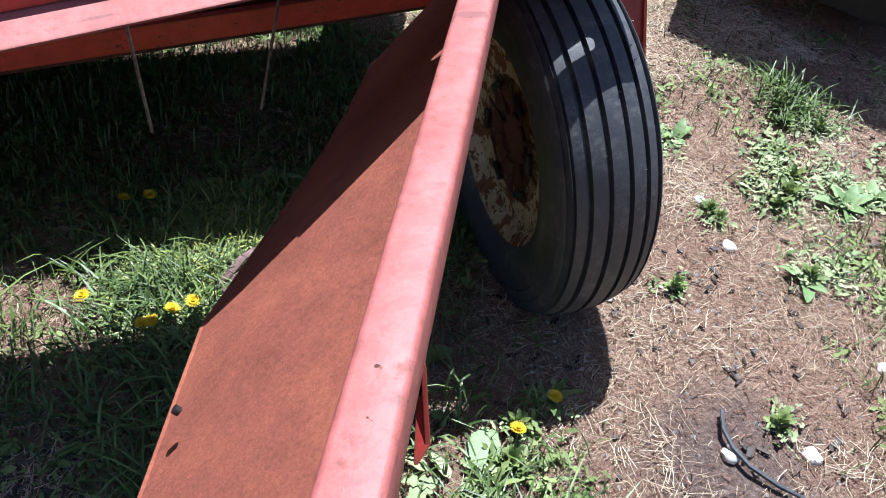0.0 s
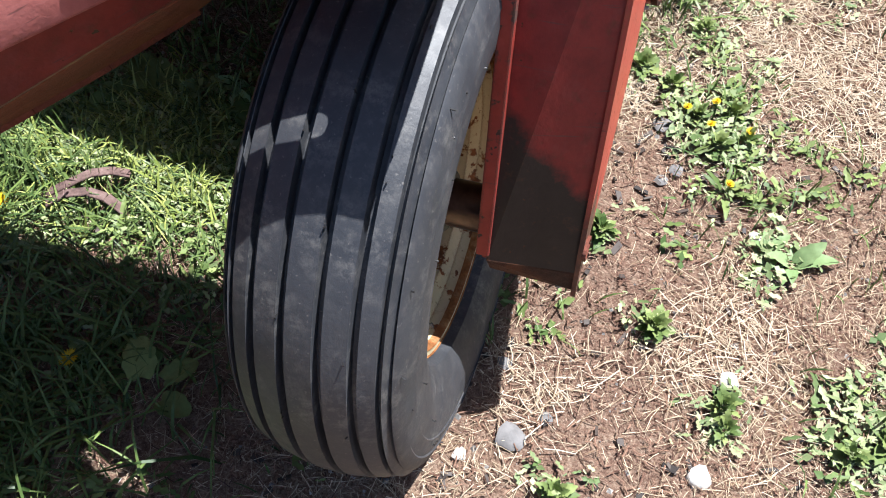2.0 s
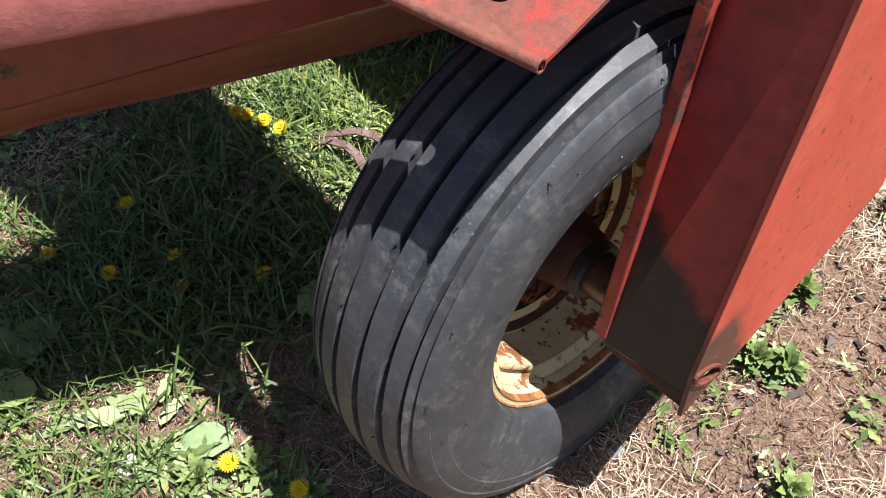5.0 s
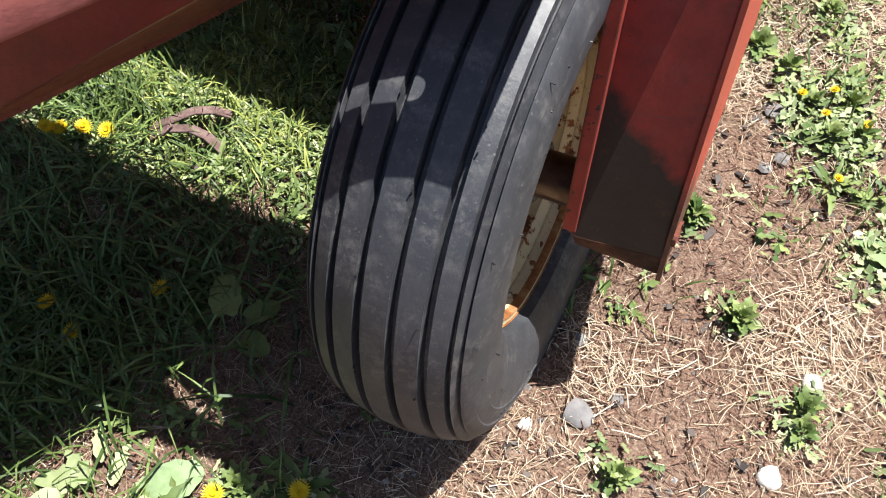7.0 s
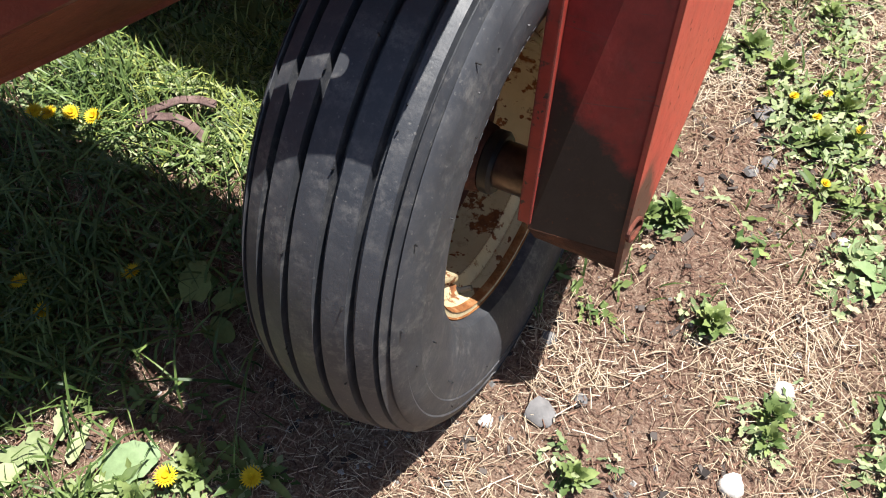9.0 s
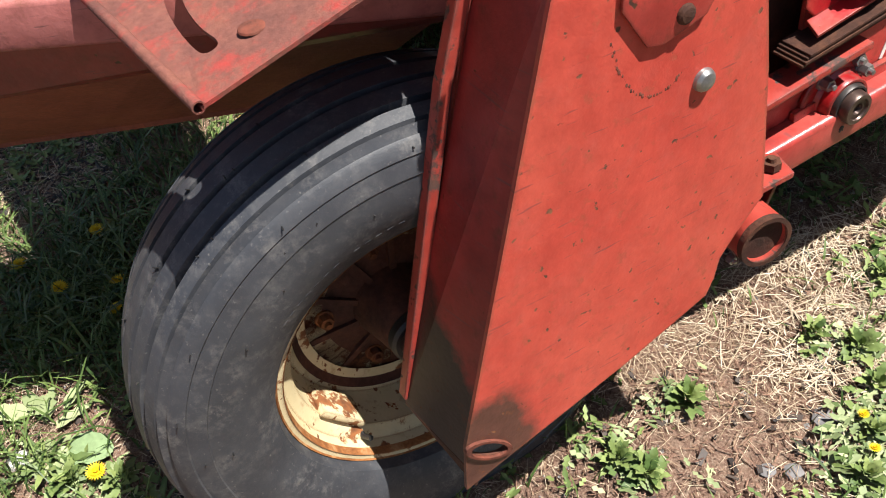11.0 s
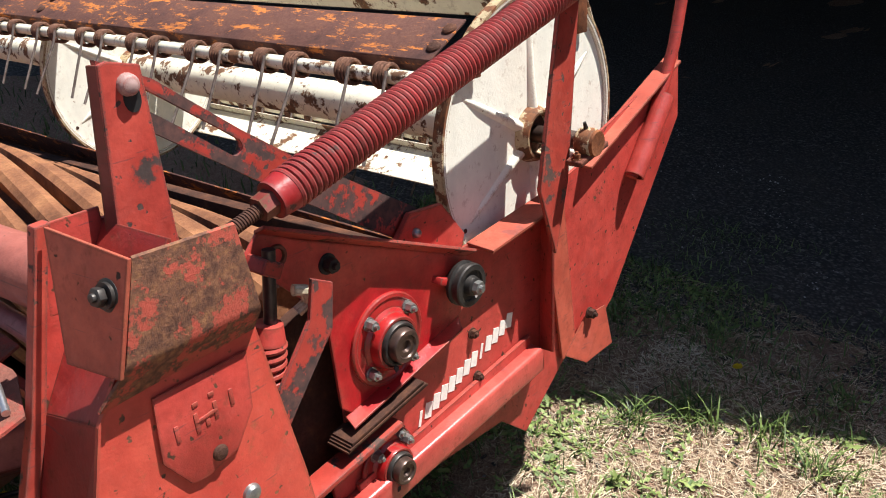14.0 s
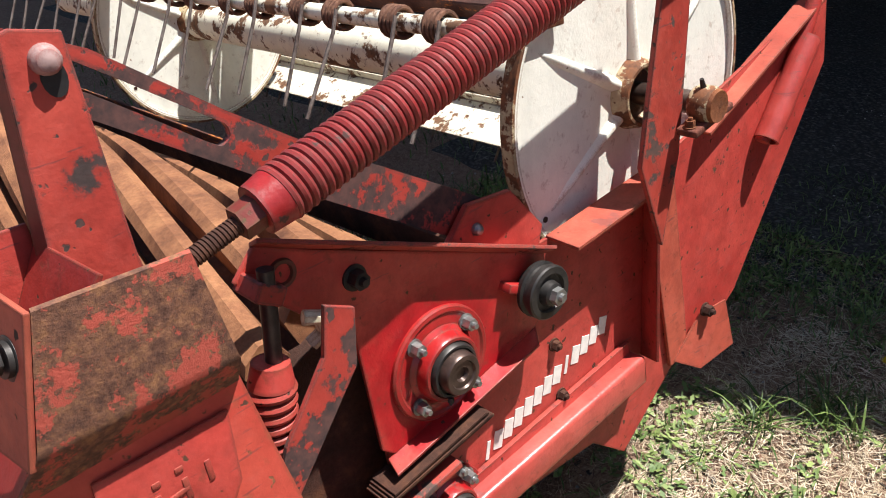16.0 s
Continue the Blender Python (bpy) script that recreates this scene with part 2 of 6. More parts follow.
WHITE_MARK = plain("white_lettering_paint", (0.72, 0.68, 0.62), 0.6, 0.0, 0.15, 60.0)
WOOD = plain("dark_barn_boards", (0.045, 0.032, 0.022), 0.8, 0.0, 0.4, 6.0, 0.4)


def rubber():
    m, nt, b = material("tyre_rubber")
    base = ramp(nt, fnoise(nt, 5.0, 6.0, 0.65), [(0.35, (0.027, 0.029, 0.035)), (0.7, (0.050, 0.052, 0.059))])
    cloud = ramp(nt, fnoise(nt, 11.0, 5.0, 0.6), [(0.46, (0.12, 0.12, 0.12)), (0.66, (1, 1, 1))])
    film = ramp(nt, fnoise(nt, 55.0, 12.0, 0.78), [(0.47, (0, 0, 0)), (0.68, (0.75, 0.75, 0.75))])
    both = nt.nodes.new("ShaderNodeMath")
    both.operation = "MULTIPLY"
    nt.links.new(cloud, both.inputs[0])
    nt.links.new(film, both.inputs[1])
    speck = ramp(nt, fnoise(nt, 210.0, 4.0, 0.6), [(0.64, (0, 0, 0)), (0.72, (0.5, 0.5, 0.5))])
    col = mix(nt, both.outputs[0], base, (0.23, 0.215, 0.195))
    nt.links.new(mix(nt, speck, col, (0.21, 0.195, 0.175)), b.inputs["Base Color"])
    nt.links.new(ramp(nt, fnoise(nt, 20.0, 6.0), [(0.3, (0.50,) * 3), (0.7, (0.68,) * 3)]), b.inputs["Roughness"])
    b.inputs["Specular IOR Level"].default_value = 0.7
    bump(nt, b, fnoise(nt, 130.0, 5.0, 0.65), 0.25, 0.002)
    return m


RUBBER = rubber()


def soil():
    m, nt, b = material("soil_with_straw_litter")
    big = ramp(nt, fnoise(nt, 1.7, 5.0), [(0.36, (0.13, 0.080, 0.062)), (0.52, (0.25, 0.160, 0.118)), (0.7, (0.44, 0.33, 0.23))])
    fine = ramp(nt, fnoise(nt, 55.0, 8.0, 0.75), [(0.32, (0.060, 0.036, 0.028)), (0.48, (0.26, 0.155, 0.115)), (0.66, (0.62, 0.48, 0.35))])
    col = mix(nt, 0.6, big, fine)
    grit = ramp(nt, fnoise(nt, 260.0, 5.0, 0.7), [(0.34, (0.052, 0.030, 0.022)), (0.5, (0.29, 0.17, 0.115)), (0.68, (0.66, 0.52, 0.38))])
    col = mix(nt, 0.45, col, grit)
    spot = nt.nodes.new("ShaderNodeVectorMath")
    spot.operation = "DISTANCE"
    spot.inputs[1].default_value = (0.04, -0.52, 0.0)
    nt.links.new(coords(nt), spot.inputs[0])
    wob = nt.nodes.new("ShaderNodeMath")
    wob.operation = "MULTIPLY_ADD"
    wob.inputs[1].default_value = 0.25
    nt.links.new(fnoise(nt, 9.0, 7.0, 0.65), wob.inputs[0])
    nt.links.new(spot.outputs["Value"], wob.inputs[2])
    bare = ramp(nt, wob.outputs[0], [(0.22, (0.75, 0.75, 0.75)), (0.32, (0, 0, 0))])
    col = mix(nt, bare, col, ramp(nt, fnoise(nt, 120.0, 7.0, 0.75), [(0.35, (0.045, 0.034, 0.033)), (0.55, (0.15, 0.11, 0.10)), (0.72, (0.34, 0.29, 0.27))]))
    nt.links.new(col, b.inputs["Base Color"])
    b.inputs["Roughness"].default_value = 0.95
    b.inputs["Specular IOR Level"].default_value = 0.1
    bump(nt, b, fnoise(nt, 60.0, 8.0, 0.75), 0.9, 0.02)
    return m


def gravel():
    m, nt, b = material("dark_grey_gravel")
    v = node(nt, "TexVoronoi", Scale=70.0)
    nt.links.new(coords(nt), v.inputs["Vector"])
    c = ramp(nt, v.outputs["Distance"], [(0.0, (0.13, 0.115, 0.10)), (0.6, (0.030, 0.026, 0.023))])
    pale = ramp(nt, fnoise(nt, 48.0, 2.0, 0.5), [(0.60, (0, 0, 0)), (0.66, (1, 1, 1))])
    c = mix(nt, pale, c, (0.17, 0.155, 0.135))
    nt.links.new(mix(nt, ramp(nt, fnoise(nt, 2.0), [(0.4, (0, 0, 0)), (0.7, (0.6, 0.6, 0.6))]), c, (0.07, 0.058, 0.046)), b.inputs["Base Color"])
    b.inputs["Roughness"].default_value = 0.9
    bump(nt, b, v.outputs["Distance"], 0.6, 0.01)
    return m


SOIL, GRAVEL = soil(), gravel()


def foliage(name, lo, hi, rough=0.55, gloss=0.3):
    """Thin plant matter: every blade or leaf a shade of its own."""
    m, nt, b = material(name)
    g = nt.nodes.new("ShaderNodeNewGeometry").outputs["Random Per Island"]
    o = nt.nodes.new("ShaderNodeObjectInfo").outputs["Random"]
    add = nt.nodes.new("ShaderNodeMath")
    add.operation = "ADD"
    nt.links.new(g, add.inputs[0])
    nt.links.new(o, add.inputs[1])
    wrap = nt.nodes.new("ShaderNodeMath")
    wrap.operation = "FRACT"
    nt.links.new(add.outputs[0], wrap.inputs[0])
    shade = ramp(nt, wrap.outputs[0], [(0.0, lo), (1.0, hi)])
    spots = ramp(nt, fnoise(nt, 90.0, 4.0), [(0.3, (0.72, 0.72, 0.72)), (0.7, (1.0, 1.0, 1.0))])
    mul = nt.nodes.new("ShaderNodeMix")
    mul.data_type, mul.blend_type = "RGBA", "MULTIPLY"
    mul.inputs[0].default_value = 0.8
    nt.links.new(shade, mul.inputs[6])
    nt.links.new(spots, mul.inputs[7])
    nt.links.new(mul.outputs[2], b.inputs["Base Color"])
    b.inputs["Roughness"].default_value = rough
    b.inputs["Specular IOR Level"].default_value = gloss
    return m


# Green kept low so that grass in shade comes out dark.
GRASS = foliage("grass_green", (0.034, 0.068, 0.016), (0.18, 0.25, 0.068), 0.45, 0.35)
LEAF = foliage("weed_leaf_green", (0.07, 0.12, 0.03), (0.28, 0.34, 0.11))
LEAF_PALE = foliage("pale_leaf_green", (0.10, 0.155, 0.045), (0.46, 0.50, 0.26))
LEAF_GREY = foliage("grey_green_leaf", (0.16, 0.25, 0.09), (0.27, 0.36, 0.16))
LEAF_DUSTY = foliage("dusty_pale_green_leaf", (0.18, 0.27, 0.11), (0.26, 0.35, 0.17))
STRAW = foliage("dry_straw", (0.30, 0.19, 0.11), (0.86, 0.71, 0.50))
PALE_STRAW = foliage("pale_straw", (0.46, 0.34, 0.22), (0.86, 0.74, 0.56))
# Brighter copy of the grass that carries the sunlight of one patch.
GRASS_SUNLIT = foliage("sunlit_yellow_green_grass", (0.16, 0.21, 0.036), (0.44, 0.48, 0.13), 0.45, 0.4)
YELLOW = foliage("dandelion_yellow", (0.75, 0.50, 0.01), (0.85, 0.62, 0.02))
STONE = foliage("pale_stone", (0.22, 0.21, 0.20), (0.55, 0.52, 0.48))
BARK = foliage("dark_bark_chip", (0.035, 0.028, 0.025), (0.10, 0.075, 0.06))
LITTER = foliage("brown_litter", (0.10, 0.048, 0.036), (0.42, 0.25, 0.17))
WHITE_STONE = plain("white_stone", (0.66, 0.63, 0.57), 0.8, 0.0, 0.15, 60.0, 0.3)
STONE_DARK = plain("dark_grey_stone", (0.17, 0.16, 0.155), 0.75, 0.0, 0.25, 60.0, 0.3)
RUST_RING = rusted("orange_rust_ring", (0.16, 0.06, 0.02), (0.34, 0.13, 0.04), (0.55, 0.34, 0.16), 30.0)
SCRAP = rusted("grey_brown_scrap_rust", (0.10, 0.062, 0.055), (0.19, 0.120, 0.105), (0.28, 0.19, 0.165), 50.0)
COIL_RUST = rusted("brown_coil_rust", (0.06, 0.03, 0.02), (0.15, 0.07, 0.045), (0.26, 0.13, 0.08), 40.0)
GREEN = plain("green_plastic", (0.10, 0.45, 0.10), 0.5)

# ---- mesh tools ----
LEANING = pose(0, 0, 0, 0, -4.0, 0)  # the machine leans a little to its left on the uneven yard
X, Y, Z = Vector((1, 0, 0)), Vector((0, 1, 0)), Vector((0, 0, 1))


def thing(name, label, category, group="", m=LEANING, kind=""):
    ob = new(name)
    ob.empty_display_size = 0.05
    ob.matrix_world = m
    return tagged(ob, label, category, group, kind)


def part(name, bm, mat, parent=None, label="", smooth=True, angle=35):
    """Links a bmesh as one mesh object under a thing or a part."""
    me = bpy.data.meshes.new(name)
    bmesh.ops.recalc_face_normals(bm, faces=bm.faces)
    if smooth:
        for f in bm.faces:
            f.smooth = True
        for e in bm.edges:
            if len(e.link_faces) == 2 and e.calc_face_angle(0) > radians(angle):
                e.smooth = False
    bm.to_mesh(me)
    bm.free()
    me.materials.append(mat)
    ob = new(name, me)
    if parent is not None:
        ob.parent = parent
    if label:
        ob["label"] = label
    return ob


def rounded(bm, width=0.002, segments=2, angle=30):
    es = [e for e in bm.edges if len(e.link_faces) == 2 and e.calc_face_angle(0) > radians(angle)]
    if es:
        bmesh.ops.bevel(bm, geom=es, offset=width, segments=segments, affect="EDGES", profile=0.6, clamp_overlap=True)
    return bm


def basis(axis, up=Z):
    """A turn whose z is axis."""
    a = Vector(axis).normalized()
    u = Vector(up)
    if abs(a.dot(u.normalized())) > 0.99:
        u = X
    r = u.cross(a).normalized()
    return Matrix((r, a.cross(r), a)).transposed()


def plate(poly, x0, x1, bevel=0.0015, bm=None, holes=()):
    """A plate of the outline poly (y, z), from x0 to x1; holes: outlines (y, z) cut through."""
    bm = bm or bmesh.new()
    if not holes:
        a = [bm.verts.new((x0, y, z)) for y, z in poly]
        b = [bm.verts.new((x1, y, z)) for y, z in poly]
        n = len(poly)
        bm.faces.new(a)
        bm.faces.new(b[::-1])
        for i in range(n):
            bm.faces.new((a[i], b[i], b[(i + 1) % n], a[(i + 1) % n]))
    else:
        edges, loops = [], [poly, *holes]
        for loop in loops:
            vs = [bm.verts.new((x0, y, z)) for y, z in loop]
            edges += [bm.edges.new((vs[i], vs[(i + 1) % len(vs)])) for i in range(len(vs))]
        got = bmesh.ops.triangle_fill(bm, use_beauty=True, use_dissolve=False, edges=edges, normal=X)
        faces = [g for g in got["geom"] if isinstance(g, bmesh.types.BMFace)]
        ext = bmesh.ops.extrude_face_region(bm, geom=faces)
        bmesh.ops.translate(bm, vec=(x1 - x0, 0, 0), verts=[g for g in ext["geom"] if isinstance(g, bmesh.types.BMVert)])
        bmesh.ops.recalc_face_normals(bm, faces=bm.faces)
        return bm
    bmesh.ops.recalc_face_normals(bm, faces=bm.faces)
    if bevel:
        rounded(bm, bevel)
    return bm


def slab(corners, thick, bevel=0.0012, bm=None):
    """A flat sheet over the given corners (3D, in order), thick downwards along its normal."""
    bm = bm or bmesh.new()
    c = [Vector(p) for p in corners]
    n = (c[1] - c[0]).cross(c[2] - c[0]).normalized()
    top = [bm.verts.new(p) for p in c]
    low = [bm.verts.new(p - n * thick) for p in c]
    k = len(c)
    bm.faces.new(top)
    bm.faces.new(low[::-1])
    for i in range(k):
        bm.faces.new((top[i], low[i], low[(i + 1) % k], top[(i + 1) % k]))
    bmesh.ops.recalc_face_normals(bm, faces=bm.faces)
    if bevel:
        rounded(bm, bevel)
    return bm


def bar(p0, p1, w, h, up=Z, bevel=0.003, segments=3, bm=None, hollow=0.0):
    """A square bar or tube from p0 to p1: w across, h along up."""
    p0, p1 = Vector(p0), Vector(p1)
    b = basis(p1 - p0, up)
    bm = bm or bmesh.new()
    made = bmesh.ops.create_cube(bm, size=1, matrix=Matrix.LocRotScale((p0 + p1) / 2, b.to_quaternion(), (w, h, (p1 - p0).length)))
    if hollow:
        axis = (p1 - p0).normalized()
        ends = [f for f in {f for v in made["verts"] for f in v.link_faces} if abs(f.normal.dot(axis)) > 0.9]
        bmesh.ops.inset_individual(bm, faces=ends, thickness=hollow)
        for f in ends:
            bmesh.ops.translate(bm, vec=-f.normal * 0.06, verts=f.verts)
    if bevel:
        vs = set(made["verts"])
        es = [e for e in bm.edges if e.verts[0] in vs and e.verts[1] in vs and len(e.link_faces) == 2 and e.calc_face_angle(0) > 0.5 and not hollow]
        es = es or [e for e in bm.edges if e.verts[0] in vs and e.verts[1] in vs and len(e.link_faces) == 2 and abs((e.verts[0].co - e.verts[1].co).normalized().dot((p1 - p0).normalized())) > 0.9]
        bmesh.ops.bevel(bm, geom=es, offset=bevel, segments=segments, affect="EDGES", profile=0.5, clamp_overlap=True)
    return bm


def rod(p0, p1, r, segs=16, r2=None, bm=None, inner=0.0):
    """A round rod, cone or (inner > 0) pipe with an open end."""
    p0, p1 = Vector(p0), Vector(p1)
    axis = (p1 - p0).normalized()
    b = basis(axis)
    bm = bm or bmesh.new()
    rings = [(p0, r), (p1, r if r2 is None else r2)]
    if inner:
        rings = [(p0, inner), (p0, r), (p1, r), (p1, inner), (p1 - axis * (p1 - p0).length * 0.9, inner)]
    loops = []
    for p, rad in rings:
        loops.append([bm.verts.new(p + b @ Vector((math.cos(a) * rad, math.sin(a) * rad, 0))) for a in [2 * math.pi * i / segs for i in range(segs)]])
    for a, c in zip(loops, loops[1:]):
        for i in range(segs):
            bm.faces.new((a[i], a[(i + 1) % segs], c[(i + 1) % segs], c[i]))
    if not inner:
        bm.faces.new(loops[0][::-1])
    bm.faces.new(loops[-1])
    bmesh.ops.recalc_face_normals(bm, faces=bm.faces)
    return bm


def sweep(points, r, segs=8, bm=None, closed=False):
    """A round wire along points."""
    bm = bm or bmesh.new()
    ps = [Vector(p) for p in points]
    n = len(ps)
    loops, ref = [], None
    for i, p in enumerate(ps):
        t = (ps[min(i + 1, n - 1)] - ps[max(i - 1, 0)]).normalized()
        if ref is None:
            ref = basis(t) @ X
        u = (ref - t * ref.dot(t)).normalized()
        ref, v = u, t.cross(u)
        rad = r[i] if isinstance(r, (list, tuple)) else r
        loops.append([bm.verts.new(p + (u * math.cos(a) + v * math.sin(a)) * rad) for a in [2 * math.pi * k / segs for k in range(segs)]])
    for a, c in zip(loops, loops[1:]):
        for k in range(segs):
            bm.faces.new((a[k], a[(k + 1) % segs], c[(k + 1) % segs], c[k]))
    bm.faces.new(loops[0][::-1])
    bm.faces.new(loops[-1])
    return bm


def coil(p0, p1, radius, wire, turns, bm=None, segs=8, per=20):
    p0, p1 = Vector(p0), Vector(p1)
    b = basis(p1 - p0)
    n = int(turns * per)
    pts = []
    for i in range(n + 1):
        a = 2 * math.pi * i / per
        pts.append(p0.lerp(p1, i / n) + b @ Vector((math.cos(a) * radius, math.sin(a) * radius, 0)))
    return sweep(pts, wire, segs, bm)


def lathe(profile, centre, segs=48, bm=None, closed=False):
    """Turns a profile of (x, r) round the x axis through centre."""
    bm = bm or bmesh.new()
    cx, cy, cz = centre
    loops = []
    for x, r in profile:
        if r < 1e-6:
            loops.append([bm.verts.new((cx + x, cy, cz))])
        else:
            loops.append([bm.verts.new((cx + x, cy + r * math.cos(a), cz + r * math.sin(a))) for a in [2 * math.pi * k / segs for k in range(segs)]])
    pairs = list(zip(loops, loops[1:])) + ([(loops[-1], loops[0])] if closed else [])
    for a, c in pairs:
        for k in range(segs):
            q = [a[k % len(a)], a[(k + 1) % len(a)], c[(k + 1) % len(c)], c[k % len(c)]]
            q = list(dict.fromkeys(q))
            if len(q) > 2:
                bm.faces.new(q)
    bmesh.ops.recalc_face_normals(bm, faces=bm.faces)
    return bm


def rounded_outline(points, steps=4):
    """A closed smooth curve through the points."""
    out, n = [], len(points)
    for i in range(n):
        p0, p1, p2, p3 = (Vector(points[(i + k) % n]) for k in (-1, 0, 1, 2))
        for k in range(steps):
            t = k / steps
            out.append(tuple(0.5 * ((2 * p1) + (p2 - p0) * t + (2 * p0 - 5 * p1 + 4 * p2 - p3) * t * t + (3 * p1 - p0 - 3 * p2 + p3) * t ** 3)))
    return out


def bolt(at, axis=X, r=0.011, h=0.009, washer=0.0, bm=None, dome=False):
    """A hexagonal or domed bolt head standing on at along axis."""
    bm = bm or bmesh.new()
    a, at = Vector(axis).normalized(), Vector(at)
    if washer:
        rod(at, at + a * 0.0025, washer, 18, bm=bm)
        at = at + a * 0.0025
    if dome:
        for k, (d, q) in enumerate(((0, 1.0), (0.45, 0.93), (0.8, 0.7), (1.0, 0.25))):
            if k:
                rod(at + a * h * last[0], at + a * h * d, r * last[1], 16, r * q, bm=bm)
            last = (d, q)
    else:
        rod(at, at + a * h, r, 6, r * 0.96, bm=bm)
        rod(at + a * h, at + a * h * 1.5, r * 0.5, 10, r * 0.42, bm=bm)
    return bm

# ---- wheel ----
HUB = Vector((-0.088, 0.095, 0.285))


def tyre_mesh(sink):
    """A ribbed implement tyre: five ribs, deep grooves, bulged sidewalls, flattened where it stands."""
    side = [(0.070, 0.202), (0.086, 0.206), (0.099, 0.222), (0.110, 0.250), (0.1125, 0.272), (0.111, 0.290), (0.1125, 0.2915), (0.1095, 0.305),
            (0.107, 0.312), (0.1085, 0.314), (0.103, 0.327), (0.0985, 0.331), (0.0965, 0.327), (0.094, 0.331), (0.090, 0.340)]
    side = [(0.88 * x, r) for x, r in side]
    shoulder = [(0.0786, 0.3394), (0.0776, 0.3325), (0.0742, 0.3325), (0.0730, 0.3412)]
    tread = []
    for g in (0.0520, 0.0185, -0.0185, -0.0520):
        crown = 0.355 - 2.55 * g * g
        slope = 5.1 * g
        for d, deep in ((0.0100, 0.0), (0.0048, -0.0004), (0.0036, 0.0125), (-0.0036, 0.0125), (-0.0048, -0.0004), (-0.0100, 0.0)):
            tread.append((g + d, crown - slope * d - deep))
    prof = side + shoulder + tread + [(-x, r) for x, r in shoulder][::-1] + [(-x, r) for x, r in side][::-1]
    bm = lathe(prof, HUB, 144)
    for v in bm.verts:
        low = 0.006 - v.co.z
        if low > 0:
            v.co.z = -0.012 + (v.co.z + 0.07) * 0.1
            v.co.x = HUB.x + (v.co.x - HUB.x) * (1 + low * 1.6)
    return bm


wheel = thing("implement_wheel", "worn black ribbed tyre on a rusty cream rim", "wheel")
tyre = part("tyre", tyre_mesh(0.0), RUBBER, wheel, "worn black rubber tyre with five ribs and dusty tread", angle=28)
rim_bm = lathe([(0.052, 0.203), (0.058, 0.205), (0.061, 0.201), (0.060, 0.195), (0.060, 0.192), (0.046, 0.188), (0.036, 0.186), (0.030, 0.176), (0.024, 0.169), (-0.020, 0.166), (-0.034, 0.160),
                (-0.040, 0.148), (-0.038, 0.136), (-0.042, 0.126)], HUB, 72)
rim = part("rim", rim_bm, CREAM, wheel, "cream painted steel rim with rust along its edge", angle=40)
part("rust_ring", lathe([(0.050, 0.1885), (0.056, 0.1895), (0.060, 0.1905), (0.061, 0.1915), (0.056, 0.1912), (0.050, 0.190)], HUB, 72, closed=True), RUST_RING, rim, "band of orange rust")
part("rust_lip", lathe([(0.0605, 0.1985), (0.0625, 0.2005), (0.0600, 0.2035), (0.0580, 0.2035), (0.060, 0.200)], HUB, 72, closed=True), RUST_RING, rim)
rim_out = lathe([(-0.045, 0.190), (-0.060, 0.196), (-0.074, 0.211), (-0.078, 0.207), (-0.066, 0.195), (-0.050, 0.180), (-0.046, 0.15), (-0.046, 0.10)], HUB, 64)
part("rim_barrel", rim_out, CREAM_RUSTY, wheel, "rust-mottled cream back of the rim")
disc_bm = lathe([(-0.030, 0.150), (-0.040, 0.138), (-0.046, 0.128), (-0.046, 0.090), (-0.040, 0.066), (-0.036, 0.0)], HUB, 56)
disc = part("hub_disc", disc_bm, RUST_DISC, wheel, "rusty brown hub disc with radial ribs")
for k in range(10):
    a = math.radians(36 * k + 8)
    u = Vector((0, math.cos(a), math.sin(a)))
    lo, hi = HUB + u * 0.126 - X * 0.0475, HUB + u * 0.050 - X * 0.0475
    t = Vector((0, -math.sin(a), math.cos(a))) * 0.0045
    bm = bmesh.new()
    ring = [[bm.verts.new(p + t * q) for p in (lo, hi, hi + X * 0.016, lo + X * 0.002)] for q in (-1, 1)]
    bm.faces.new(ring[0])
    bm.faces.new(ring[1][::-1])
    for i in range(4):
        bm.faces.new((ring[0][i], ring[0][(i + 1) % 4], ring[1][(i + 1) % 4], ring[1][i]))
    part("hub_rib", rounded(bm, 0.0012, 1), RUST_DISC, disc)
for k in range(5):
    a = math.radians(72 * k + 26)
    part("lug_nut", bolt(HUB + Vector((-0.046, math.cos(a) * 0.098, math.sin(a) * 0.098)), X, 0.0105, 0.012, 0.013), RUST, disc)
for k in range(6):
    b2 = math.radians(60 * k + 50)
    c = HUB + Vector((-0.0565, math.cos(b2) * 0.108, math.sin(b2) * 0.108))
    t = Vector((0, -math.sin(b2), math.cos(b2)))
    part("slot", bar(c - t * 0.022, c + t * 0.022, 0.012, 0.012, X, 0.004, 2), BLACK, disc)
hub_bm = lathe([(-0.046, 0.060), (-0.030, 0.056), (0.006, 0.047), (0.026, 0.043), (0.030, 0.040), (0.030, 0.0)], HUB, 36)
part("hub", hub_bm, RUST_DISC, wheel, "rusty cone-shaped wheel hub")
part("grease_collar", lathe([(0.029, 0.036), (0.032, 0.041), (0.044, 0.041), (0.048, 0.037), (0.048, 0.0)], HUB, 32), BLACK, wheel, "black greasy seal collar")
part("axle", rod(HUB + X * 0.03, HUB + X * 0.20, 0.031, 28), STEEL_BROWN, wheel, "dark greasy axle stub")
# bent clamp on the rim's well
for a0 in (205, 25):
    a = math.radians(a0 + 12)
    c = HUB + Vector((0.004, math.cos(a) * 0.160, math.sin(a) * 0.160))
    t = Vector((0, -math.sin(a), math.cos(a)))
    part("rim_clamp", bar(c - t * 0.04, c + t * 0.04, 0.012, 0.055, X, 0.004, 2), CREAM, rim)
